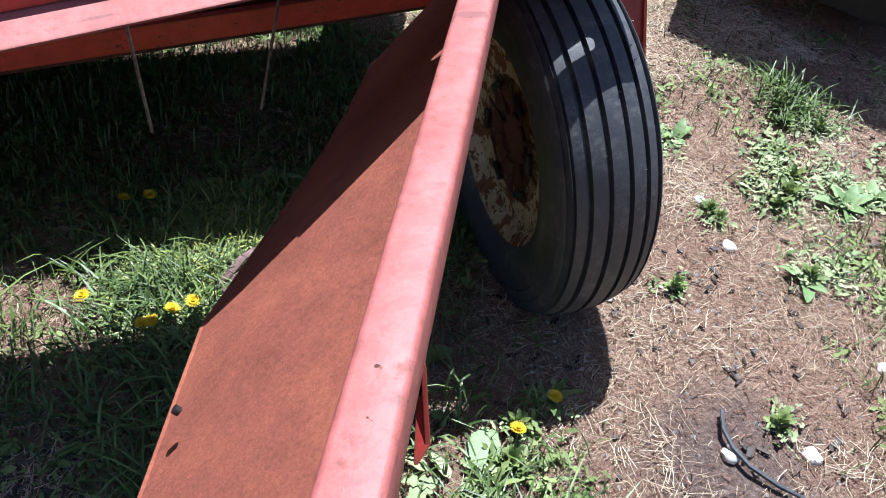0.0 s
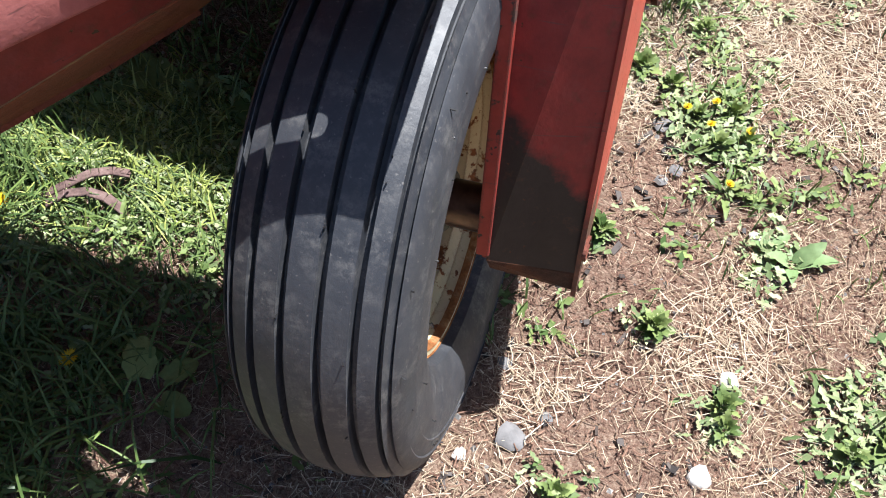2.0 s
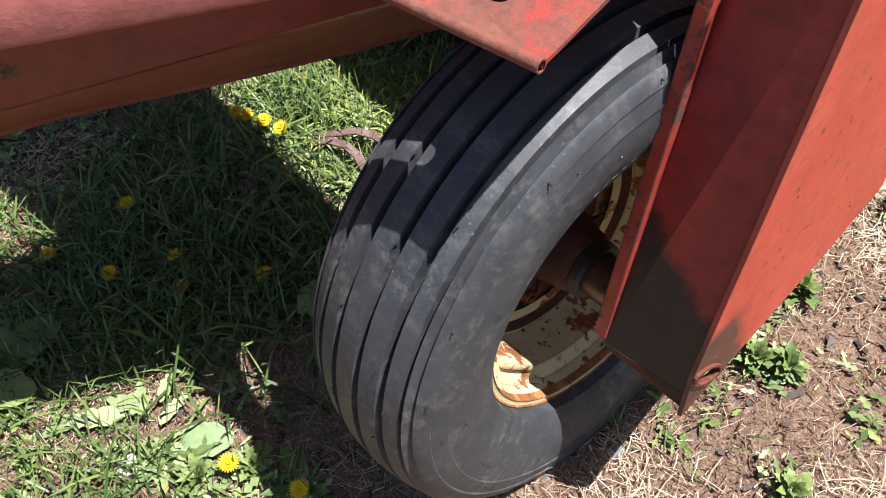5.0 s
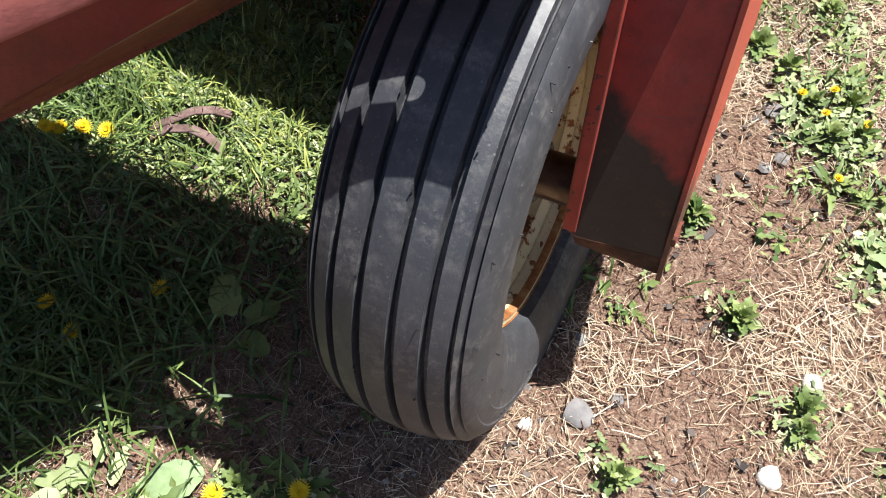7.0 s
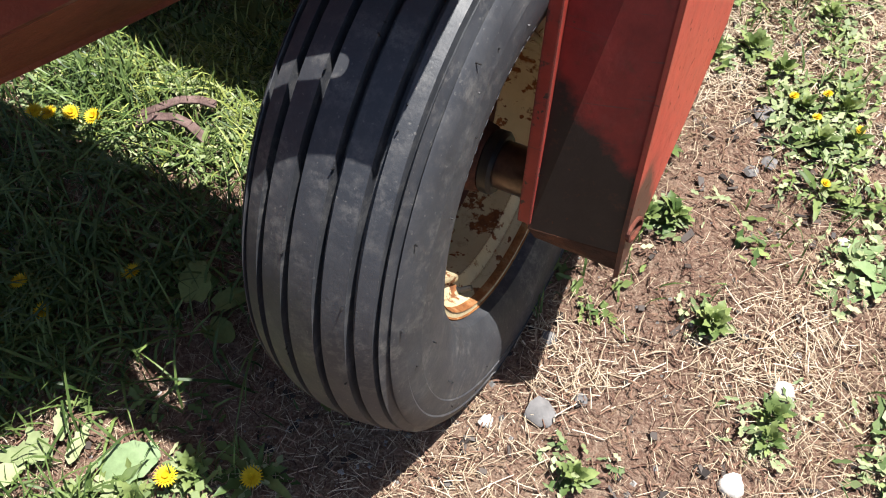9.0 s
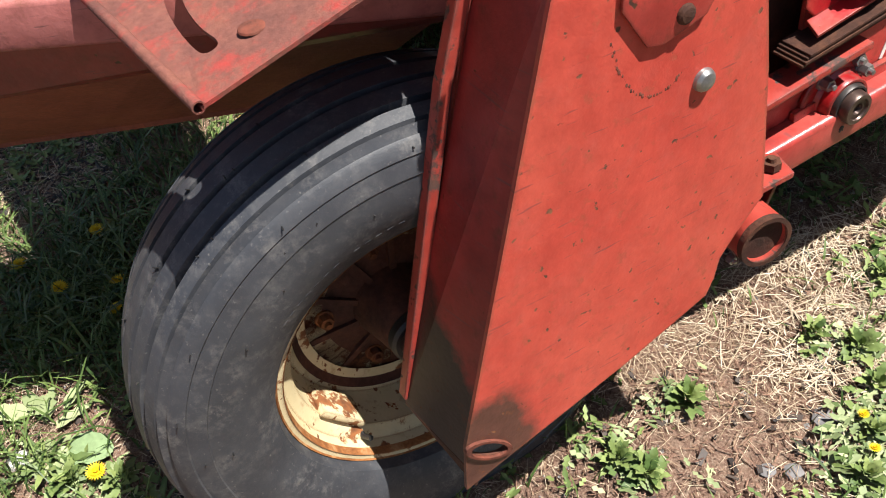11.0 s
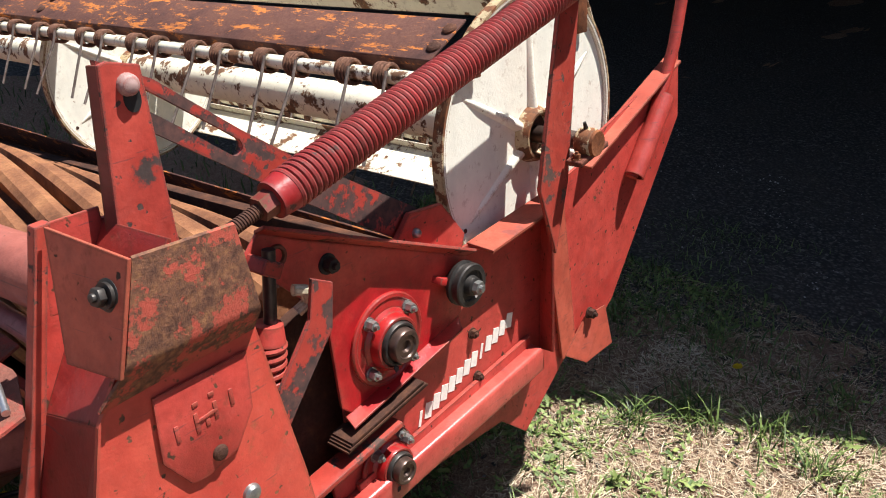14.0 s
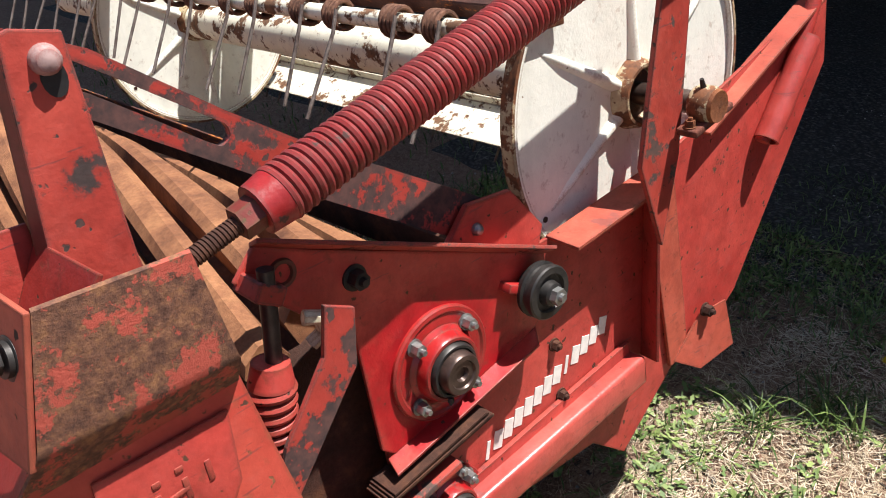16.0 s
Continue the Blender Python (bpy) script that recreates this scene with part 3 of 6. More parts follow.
# moulded sidewall marks, too worn to read
for k in range(13):
    if k == 7:
        continue
    a = math.radians(132 - k * 3.4)
    bm = bmesh.new()
    low, top = [], []
    for dr, da in ((-0.008, -0.9), (0.008, -0.9), (0.008, 0.9), (-0.008, 0.9)):
        r, an = 0.227 + dr, a + math.radians(da)
        x = 0.0871 + (r - 0.222) * (0.346 if r > 0.222 else 0.71)
        low.append(bm.verts.new(HUB + Vector((x - 0.002, r * math.cos(an), r * math.sin(an)))))
        top.append(bm.verts.new(HUB + Vector((x + 0.0006, r * math.cos(an), r * math.sin(an)))))
    bm.faces.new(top)
    for i in range(4):
        bm.faces.new((low[i], low[(i + 1) % 4], top[(i + 1) % 4], top[i]))
    part("moulded_mark", bm, RUBBER, tyre)
nibs = bmesh.new()
nr = random.Random(3)
for k in range(90):
    a, (nx, nr_) = nr.uniform(0, 6.283), nr.choice(((0.0955, 0.300), (0.098, 0.268), (0.094, 0.322), (0.086, 0.2285), (0.060, 0.3485), (0.015, 0.3555), (-0.022, 0.3545), (0.045, 0.352)))
    u = Vector((0, math.cos(a), math.sin(a)))
    base_ = HUB + X * nx + u * nr_
    if base_.z > 0.03:
        n_ = (X if nr_ < 0.33 else u) + Vector((nr.uniform(-0.4, 0.4), nr.uniform(-0.4, 0.4), nr.uniform(-0.4, 0.4)))
        sweep([base_ - n_ * 0.002, base_ + n_ * nr.uniform(0.002, 0.004)], 0.0009, 5, nibs)
tagged(part("rubber_nib", nibs, BLACK, tyre, "small moulding nibs"), "small moulding nibs", kind="stuff")
valve = sweep([HUB + Vector((0.02, -0.11, -0.14)), HUB + Vector((0.035, -0.112, -0.142)), HUB + Vector((0.05, -0.105, -0.135))], 0.004)
part("valve", valve, BLACK, rim)

# ---- support leg ----
leg = thing("support_leg", "faded red sheet-steel leg with rust spots and bolted flap", "machine leg")
PLATE = [(0.050, 0.205), (0.060, 0.285), (0.221, 0.824), (0.262, 0.885), (0.414, 0.880), (0.430, 0.775), (0.455, 0.620), (0.474, 0.442), (0.440, 0.405), (0.418, 0.375), (0.412, 0.345), (0.402, 0.322), (0.287, 0.278)]
OVAL = [(0.087 + 0.022 * math.cos(a) - 0.006 * math.sin(a), 0.262 + 0.018 * math.sin(a) - 0.010 * math.cos(a)) for a in [2 * math.pi * k / 20 for k in range(20)]]
part("outer_plate", plate(PLATE, 0.129, 0.135, holes=[OVAL]), RED_PLATE, leg, "faded red outer plate with scratches and a burnt lower corner", smooth=False)
boss = [(0.087 + 1.28 * (y - 0.087), 0.262 + 1.28 * (z - 0.262)) for y, z in OVAL]
part("boss_ring", plate(boss, 0.134, 0.139, holes=[OVAL]), RUST_RED, leg, "rusted ring round the pin hole", smooth=False)
web = [(0.022, 0.034, 0.262), (0.133, 0.056, 0.245), (0.133, 0.2235, 0.824), (0.022, 0.215, 0.80)]
part("web", slab([web[0], web[1], web[2], web[3]], 0.005), RED_WEB, leg, "red web coloured dark for its shaded side, black with old grease below", smooth=False)
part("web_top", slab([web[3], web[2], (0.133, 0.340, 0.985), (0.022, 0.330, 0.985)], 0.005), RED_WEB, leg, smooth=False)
foot = [(0.022, 0.034, 0.264), (0.022, 0.052, 0.222), (0.134, 0.062, 0.200), (0.134, 0.056, 0.247)]
part("toe_plate", slab(foot, 0.005), RUST_DARK, leg, "rusty bent toe of the leg", smooth=False)
FLANGE = [(0.034, 0.272), (0.151, 0.672), (0.196, 0.792), (0.247, 0.961), (0.258, 1.002), (0.276, 1.002), (0.260, 0.955), (0.210, 0.780), (0.163, 0.667), (0.046, 0.262)]
part("flange", plate(FLANGE, 0.008, 0.025, 0.002), RED_WORN, leg, "bright red flange edge", smooth=False)
part("inner_plate", plate([(0.05, 0.245), (0.262, 0.985), (0.40, 0.985), (0.44, 0.60), (0.40, 0.33)], 0.012, 0.018, 0.001), RED, leg, smooth=False)
FLAP = [(0.279, 0.828), (0.399, 0.826), (0.393, 0.752), (0.365, 0.712), (0.318, 0.700), (0.300, 0.704), (0.273, 0.748)]
flap_bm = plate(FLAP, 0.1365, 0.1405, 0.002)
flap = part("name_flap", flap_bm, RED, leg, "red hexagonal steel flap with a raised emblem")
emblem = bmesh.new()
for y, z0, z1 in ((0.296, 0.762, 0.784), (0.321, 0.760, 0.786), (0.334, 0.762, 0.772), (0.346, 0.765, 0.788), (0.368, 0.770, 0.792)):
    bar((0.1403, y, z0), (0.1403, y, z1), 0.006, 0.003, X, 0.0014, 2, bm=emblem)
for y, z in ((0.323, 0.796), (0.344, 0.798)):
    bar((0.1403, y - 0.004, z), (0.1403, y + 0.004, z), 0.006, 0.003, X, 0.0014, 2, bm=emblem)
bar((0.1403, 0.319, 0.774), (0.1403, 0.348, 0.777), 0.005, 0.004, X, 0.0015, 2, bm=emblem)
part("emblem", emblem, RED, flap, "raised plain bars of an emblem")
part("flap_bolt", bolt((0.1405, 0.340, 0.722), X, 0.010, 0.006, dome=True), RUST_DARK, flap, "dark round bolt head")
part("carriage_bolt", bolt((0.135, 0.371, 0.640), X, 0.0125, 0.009, dome=True), ZINC, leg, "grey domed carriage bolt")
weld = bmesh.new()
for d in range(190, 302, 2):
    a, spot = math.radians(d), random.Random(d)
    p = Vector((0.1345, 0.318 + 0.052 * math.cos(a) + spot.uniform(-0.002, 0.002), 0.735 + 0.088 * math.sin(a)))
    bmesh.ops.create_icosphere(weld, subdivisions=1, radius=spot.uniform(0.0007, 0.0022), matrix=Matrix.Translation(p) @ Matrix.Diagonal((0.6, 1.0, 1.5, 1)))
part("weld_seam", weld, RUST_RED, leg, "rust line of an old weld")
# folded box on the leg's top
bend = [((0.163, 0.284, 0.992), (0.163, 0.400, 0.984)), ((0.163, 0.2530, 0.892), (0.163, 0.4125, 0.888)), ((0.1620, 0.2495, 0.884), (0.1620, 0.4140, 0.880)), ((0.1585, 0.2465, 0.877), (0.1585, 0.4145, 0.874)), ((0.135, 0.2255, 0.838), (0.135, 0.417, 0.843))]
fold = bmesh.new()
outer = [[fold.verts.new(p) for p in row] for row in bend]
inner = [[fold.verts.new((p[0] - 0.005, p[1] + 0.001, p[2] + 0.001)) for p in row] for row in bend]
for a, b, c, d in zip(outer, outer[1:], inner, inner[1:]):
    fold.faces.new((a[0], a[1], b[1], b[0]))
    fold.faces.new((c[0], d[0], d[1], c[1]))
    fold.faces.new((a[0], b[0], d[0], c[0]))
    fold.faces.new((a[1], c[1], d[1], b[1]))
fold.faces.new((outer[0][0], inner[0][0], inner[0][1], outer[0][1]))
fold.faces.new((outer[-1][0], outer[-1][1], inner[-1][1], inner[-1][0]))
bmesh.ops.recalc_face_normals(fold, faces=fold.faces)
part("box_front", fold, RED_HALF, leg, "rust-mottled red front of the folded box", angle=40)
part("box_side", slab([(0.033, 0.268, 1.002), (0.163, 0.284, 0.992), (0.1605, 0.248, 0.876), (0.073, 0.237, 0.870)], 0.005), RED_DULL, leg, "shaded red side of the box", smooth=False)

part("box_inner_side", slab([(0.014, 0.262, 1.000), (0.018, 0.330, 1.000), (0.018, 0.330, 0.9), (0.014, 0.250, 0.9)], 0.004), RED, leg, smooth=False)
bb = bmesh.new()
out_ = Vector((0.138, -0.954, 0.265))
at_ = Vector((0.135, 0.269, 0.953))
bolt(at_ + out_ * 0.012, out_, 0.0105, 0.008, 0.0, bb)
for k, wr in enumerate((0.0185, 0.0170, 0.0135)):
    rounded(rod(at_ + out_ * (0.0045 * k - 0.003), at_ + out_ * (0.0045 * k + 0.0012), wr, 28, bm=bb), 0.0004, 1)
part("box_bolt", bb, STEEL, leg, "dark hexagonal bolt with washers")
# tube socket at the leg's foot
tube_dir = Vector((1, -0.12, 0.05)).normalized()
tb = Vector((0.06, 0.483, 0.378))
part("tube_socket", rod(tb, tb + tube_dir * 0.092, 0.034, 32, inner=0.028), RED_WORN, leg, "worn red round tube socket, open at its end")
part("tube_rim", rod(tb + tube_dir * 0.084, tb + tube_dir * 0.0935, 0.0345, 32, inner=0.0285), RUST_DARK, leg, "worn dark tube rim")
part("tube_collar", rod(tb, tb + tube_dir * 0.030, 0.038, 32), RED, leg)
part("clamp_plate", slab([(0.045, 0.455, 0.440), (0.125, 0.452, 0.440), (0.120, 0.538, 0.434), (0.045, 0.560, 0.432)], 0.008), RED_WORN, leg, "red clamp plate", smooth=False)
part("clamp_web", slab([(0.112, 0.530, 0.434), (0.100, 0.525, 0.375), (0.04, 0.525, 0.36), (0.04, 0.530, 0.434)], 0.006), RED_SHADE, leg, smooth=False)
part("clamp_bolt", bolt((0.100, 0.520, 0.438), Z, 0.012, 0.010), RUST_DARK, leg, "rusty hexagonal bolt")
part("set_screw", bolt((0.128, 0.440, 0.358), X, 0.006, 0.008), ZINC, leg, "small zinc set screw")

# ---- tall slotted post and lever ----
part("post", plate([(0.322, 0.90), (0.402, 0.90), (0.398, 0.95), (0.398, 1.140), (0.362, 1.150), (0.352, 1.148)], 0.043, 0.049, 0.0015), RED_POST, leg, "chipped red upright post plate", smooth=False)
# The flange's shaded side is coloured dark.
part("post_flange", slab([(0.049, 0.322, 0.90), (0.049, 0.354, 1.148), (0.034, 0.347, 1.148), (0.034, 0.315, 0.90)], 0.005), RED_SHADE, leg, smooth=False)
part("post_bolt", bolt((0.049, 0.379, 1.123), X, 0.0125, 0.012, dome=True), PIN, leg, "worn round pin head")
# One black ellipse draws the narrow slot and the pin's shadow together.
slot_and_shadow = [(0.381 + 0.010 * math.cos(a), 1.108 + 0.015 * math.sin(a)) for a in [2 * math.pi * k / 16 for k in range(16)]]
part("post_slot_and_shadow", plate(slot_and_shadow, 0.0485, 0.0500, 0), BLACK, leg, smooth=False)
LEVER = [(0.36, 1.150), (0.419, 1.118), (0.518, 1.035), (0.60, 0.972), (0.81, 0.830), (0.79, 0.775), (0.60, 0.912), (0.515, 0.978), (0.406, 1.062), (0.36, 1.090)]
SLOT = rounded_outline([(0.380, 1.128), (0.419, 1.101), (0.465, 1.064), (0.507, 1.030), (0.516, 1.021), (0.517, 1.011), (0.509, 1.005), (0.499, 1.009), (0.455, 1.046), (0.410, 1.083), (0.378, 1.106)], 3)
lever = thing("height_lever", "long worn red flat lever with an open slot", "lever")
part("lever_plate", plate(LEVER, 0.020, 0.030, holes=[SLOT]), RED_CHIPPED, lever, smooth=False)
LUG = [(0.735, 0.740), (0.737, 0.800), (0.775, 0.837), (0.847, 0.828), (0.897, 0.760), (0.881, 0.716), (0.80, 0.72)]
part("lug", plate(LUG, 0.036, 0.046, 0.002), RED, lever, "red lug plate", smooth=False)
part("lug_bolt", bolt((0.046, 0.783, 0.803), X, 0.008, 0.010, dome=True), ZINC, lever, "zinc bolt head")

# ---- counterbalance spring ----
S0, S1 = Vector((0.124, 0.480, 0.976)), Vector((0.124, 1.150, 1.135))
sd = (S1 - S0).normalized()
spring = thing("counterbalance_spring", "long red coil spring with grimy windings and a threaded adjuster", "spring")
part("coil_winding", coil(S0 + sd * 0.020, S1, 0.0232, 0.0043, 76, per=24), RED_COIL, spring, "closely wound faded red coils")
part("core", rod(S0 + sd * 0.02, S1, 0.019, 20), RUST_DARK, spring)
part("end_cap", rod(S0 - sd * 0.002, S0 + sd * 0.026, 0.0235, 28, 0.0265), RED_COIL, spring, "red end plug")
part("adjuster_nut", bolt(S0 - sd * 0.002, -sd, 0.0165, 0.020, 0.0), RED_SHADE, spring, "rusty hexagonal nut")
part("threaded_rod", coil(S0 - sd * 0.13, S0 - sd * 0.02, 0.0070, 0.0020, 30, per=12, segs=5), RUST_DARK, spring, "rusty threaded rod")
part("rod_core", rod(S0 - sd * 0.13, S0, 0.0072, 14), RUST_DARK, spring)

# ---- header with its end sheet ----
header = thing("grain_header", "old red grain header with greasy bearings and white lettering bars", "farm machine")
SHEET = [(0.560, 0.360), (0.560, 0.500), (0.600, 0.520), (0.604, 0.830), (0.700, 0.800), (0.880, 0.735), (0.906, 0.735), (1.118, 0.745), (1.240, 0.768), (1.313, 0.812), (1.600, 0.880), (1.640, 0.900), (1.650, 0.760),
         (1.370, 0.425), (1.300, 0.385), (1.180, 0.370), (1.044, 0.275), (0.968, 0.345), (0.70, 0.370)]
part("end_sheet", plate(SHEET, 0.038, 0.044, 0.001), RED, header, "red end sheet with chipped paint", smooth=False)
part("bottom_rail", bar((0.058, 0.530, 0.408), (0.058, 1.066, 0.446), 0.042, 0.052, Z, 0.008, 3), RED_RAIL, header, "red square rail along the lower edge, shiny with wear")
part("rail_lip", slab([(0.046, 0.60, 0.452), (0.054, 0.60, 0.452), (0.054, 1.055, 0.492), (0.046, 1.055, 0.492)], 0.03), RED, header, smooth=False)

part("channel_upper", bar((0.062, 0.470, 0.505), (0.062, 0.680, 0.530), 0.042, 0.010, Z, 0.002, 2), RED_WORN, header, "scuffed red channel edge")
for y, z in ((0.899, 0.571), (0.905, 0.481)):
    part("sheet_bolt", bolt((0.044, y, z), X, 0.008, 0.008, 0.010), RUST_DARK, header)
# bearing plate
BP = [(0.584, 0.773), (0.588, 0.600), (0.604, 0.584), (0.640, 0.588), (0.856, 0.628), (0.885, 0.650), (0.885, 0.728), (0.624, 0.850), (0.559, 0.881), (0.499, 0.913), (0.469, 0.885), (0.506, 0.845), (0.549, 0.798)]
bplate = part("bearing_plate", plate(BP, 0.050, 0.056, 0.002), RED_PATCH, header, "glossy red bearing plate wet with oil", smooth=False)
part("plate_top_flange", slab([(0.050, 0.497, 0.915), (0.078, 0.493, 0.930), (0.078, 0.886, 0.744), (0.050, 0.890, 0.727)], 0.005), RED_WORN, bplate, smooth=False)
part("plate_low_flange", slab([(0.054, 0.594, 0.583), (0.078, 0.588, 0.576), (0.078, 0.838, 0.619), (0.054, 0.858, 0.629)], 0.005), RED_PATCH, bplate, smooth=False)


def bearing(at, r, parent):
    at = Vector(at)
    b = part("bearing_flange", lathe([(0.0, r), (0.004, r), (0.006, r * 0.97), (0.0065, r * 0.90), (0.0045, r * 0.86), (0.005, r * 0.68), (0.010, r * 0.60), (0.022, r * 0.57), (0.025, r * 0.54), (0.025, r * 0.49), (0.020, r * 0.47), (0.020, 0.0)], at, 48), RED_OILY, parent, "round red bearing flange")
    part("bearing_ring", lathe([(0.018, r * 0.475), (0.028, r * 0.465), (0.031, r * 0.44), (0.031, r * 0.40), (0.028, r * 0.385), (0.028, 0.0)], at, 36), STEEL, b, "greasy black bearing ring")
    part("shaft_end", lathe([(0.026, r * 0.37), (0.040, r * 0.36), (0.043, r * 0.33), (0.043, r * 0.25), (0.0405, r * 0.23), (0.0405, r * 0.13), (0.036, r * 0.10), (0.036, 0.0)], at, 32), STEEL_BROWN, b, "oily shaft end")
    collar_at = at + Vector((0.031, -0.20 * r, -0.40 * r))
    part("set_screw", bolt(collar_at, (0.2, -0.4, -0.9), 0.004, 0.006), STEEL, b)
    for k in range(4):
        a = math.radians(90 * k + 40)
        part("bearing_bolt", bolt(at + Vector((0.005, math.cos(a) * r * 0.77, math.sin(a) * r * 0.77)), X, 0.0085, 0.012, 0.011), ZINC, b, "zinc bolt")
    return b


bearing((0.056, 0.690, 0.668), 0.074, header)
bearing((0.046, 0.672, 0.445), 0.060, header)
for k in range(4):
    h, side_step = 0.0039 * k, 0.0015 * (k % 2)
    part("packing_strip", bar((0.060 + side_step, 0.566 + 0.003 * k, 0.546 + h), (0.060 + side_step, 0.742 - 0.004 * k, 0.568 + h), 0.045, 0.0038, Z, 0.0005, 1), RUST_DARK, header, "thin rusty packing strip")
part("sheet_bolt", bolt((0.046, 0.698, 0.490), X, 0.009, 0.010, 0.011), ZINC, header)
part("plate_bolt", bolt((0.056, 0.598, 0.830), X, 0.011, 0.013, 0.015), STEEL, header)
# idler
idler = part("idler_roller", lathe([(0.0, 0.022), (0.010, 0.022), (0.012, 0.030), (0.014, 0.036), (0.020, 0.037), (0.022, 0.033), (0.026, 0.032), (0.029, 0.036), (0.036, 0.036), (0.038, 0.034), (0.038, 0.026), (0.034, 0.024), (0.034, 0.017), (0.044, 0.015), (0.046, 0.012), (0.046, 0.0)], (0.060, 0.846, 0.700), 40), STEEL, header, "black greasy idler roller")
part("idler_nut", bolt((0.105, 0.846, 0.700), X, 0.012, 0.010), ZINC, idler)
part("idler_arm", bar((0.060, 0.80, 0.72), (0.060, 0.86, 0.69), 0.012, 0.03, X, 0.002, 2), RED_FRESH, header)
# flat bar and small spring by the leg
FB = [(0.525, 0.854), (0.557, 0.836), (0.546, 0.774), (0.453, 0.672), (0.440, 0.640), (0.436, 0.700), (0.451, 0.731), (0.512, 0.802)]
part("flat_bar", plate(FB, 0.108, 0.114, 0.001), RED_CHIPPED, header, "bent red flat bar with chipped paint", smooth=False)
part("small_spring", coil((0.077, 0.450, 0.690), (0.080, 0.468, 0.782), 0.0205, 0.0052, 8), RED, header, "short red coil spring")
part("spring_cap", rod((0.080, 0.468, 0.782), (0.081, 0.473, 0.806), 0.0235, 24, 0.019), RED, header)
part("spring_rod", rod((0.078, 0.455, 0.66), (0.083, 0.491, 0.90), 0.0085), STEEL, header)
part("hook", sweep([(0.08, 0.52, 0.80), (0.085, 0.535, 0.81), (0.09, 0.53, 0.83), (0.085, 0.515, 0.835)], 0.008), IVORY, header, "pale worn hook")
part("pivot_ring", lathe([(0.0, 0.016), (0.004, 0.015), (0.004, 0.011), (0.0, 0.010)], (0.056, 0.519, 0.873), 28), RED_SHADE, bplate)
part("spring_anchor", bar((0.070, 0.474, 0.885), (0.070, 0.500, 0.868), 0.020, 0.045, X, 0.002, 1), RED_WORN, header, "chipped red spring anchor")
# reel arm support angles
part("top_angle", slab([(0.040, 0.906, 0.738), (0.094, 0.908, 0.735), (0.094, 1.085, 0.748), (0.040, 1.120, 0.752)], 0.006), RED_DULL, header, "red folded top edge", smooth=False)
part("gusset", slab([(0.046, 1.120, 0.748), (0.094, 1.085, 0.746), (0.094, 1.075, 0.46), (0.046, 1.100, 0.44)], 0.005), RED, header, smooth=False)
part("stiffener", plate([(1.110, 0.750), (1.175, 0.760), (1.215, 0.380), (1.165, 0.380)], 0.046, 0.052, 0.001), RED_DULL, header, "red stiffener strip", smooth=False)
part("skirt_flap", slab([(0.052, 1.172, 0.386), (0.072, 1.223, 0.350), (0.084, 1.305, 0.361), (0.074, 1.293, 0.454), (0.058, 1.241, 0.446)], 0.004), RED_DULL, header, smooth=False)
part("skirt_bolt", bolt((0.060, 1.250, 0.452), X, 0.010, 0.012, 0.012), RUST_DARK, header)
part("strap", plate([(1.027, 0.800), (1.070, 0.668), (1.110, 0.790), (1.158, 1.160), (1.110, 1.160)], 0.098, 0.106, 0.001), RED_WORN, header, "chipped red flat strap that holds the spring", smooth=False)
part("sheet_edge", slab([(0.030, 1.245, 0.770), (0.070, 1.245, 0.768), (0.070, 1.600, 0.895), (0.030, 1.600, 0.897)], 0.006), RED_DULL, header, "faded orange-red folded sheet edge", smooth=False)
part("divider_rod", sweep([(0.058, 1.42, 0.69), (0.058, 1.545, 0.845), (0.060, 1.585, 0.930), (0.060, 1.625, 1.06), (0.060, 1.72, 1.40)], 0.0125, 12), RED, header, "bent red divider rod")
part("divider_sleeve", rod((0.062, 1.425, 0.692), (0.062, 1.548, 0.830), 0.021, 20, inner=0.016), RED_RAIL, header, "red rod sleeve")
part("trough_back", plate([(0.42, 0.415), (0.40, 0.475), (0.42, 0.475), (0.44, 0.415)], -2.6, -0.02, 0.001), RED, header, "red back sheet of the trough", smooth=False)
part("trough_floor", slab([(-3.4, 0.42, 0.415), (0.036, 0.42, 0.415), (0.036, 1.12, 0.32), (-3.4, 1.12, 0.32)], 0.006), RUST_DARK, header, smooth=False)
part("cutter_bar", bar((-2.6, 0.93, 0.575), (0.03, 0.86, 0.70), 0.03, 0.05, Z, 0.004, 2), RUST_DARK, header, "dark rusty cutter bar")
part("main_pipe", rod((-2.6, 0.060, 0.905), (0.012, 0.302, 0.905), 0.041, 32), PIPE, header, "thick faded red cross pipe")
# lettering bars
letters = bmesh.new()
t0, t1 = Vector((0.0445, 0.746, 0.476)), Vector((0.0445, 1.016, 0.549))
lean_up = Vector((0, 0.0040, 0.0135))
for k in range(13):
    m, half = t0.lerp(t1, (k + 0.44) / 13), 0.0030 if k in (0, 8) else 0.0084
    bar(m - lean_up, m + lean_up, half * 2, 0.001, X, 0, bm=letters)
part("lettering_bar", letters, WHITE_MARK, header, "white plain lettering bars")

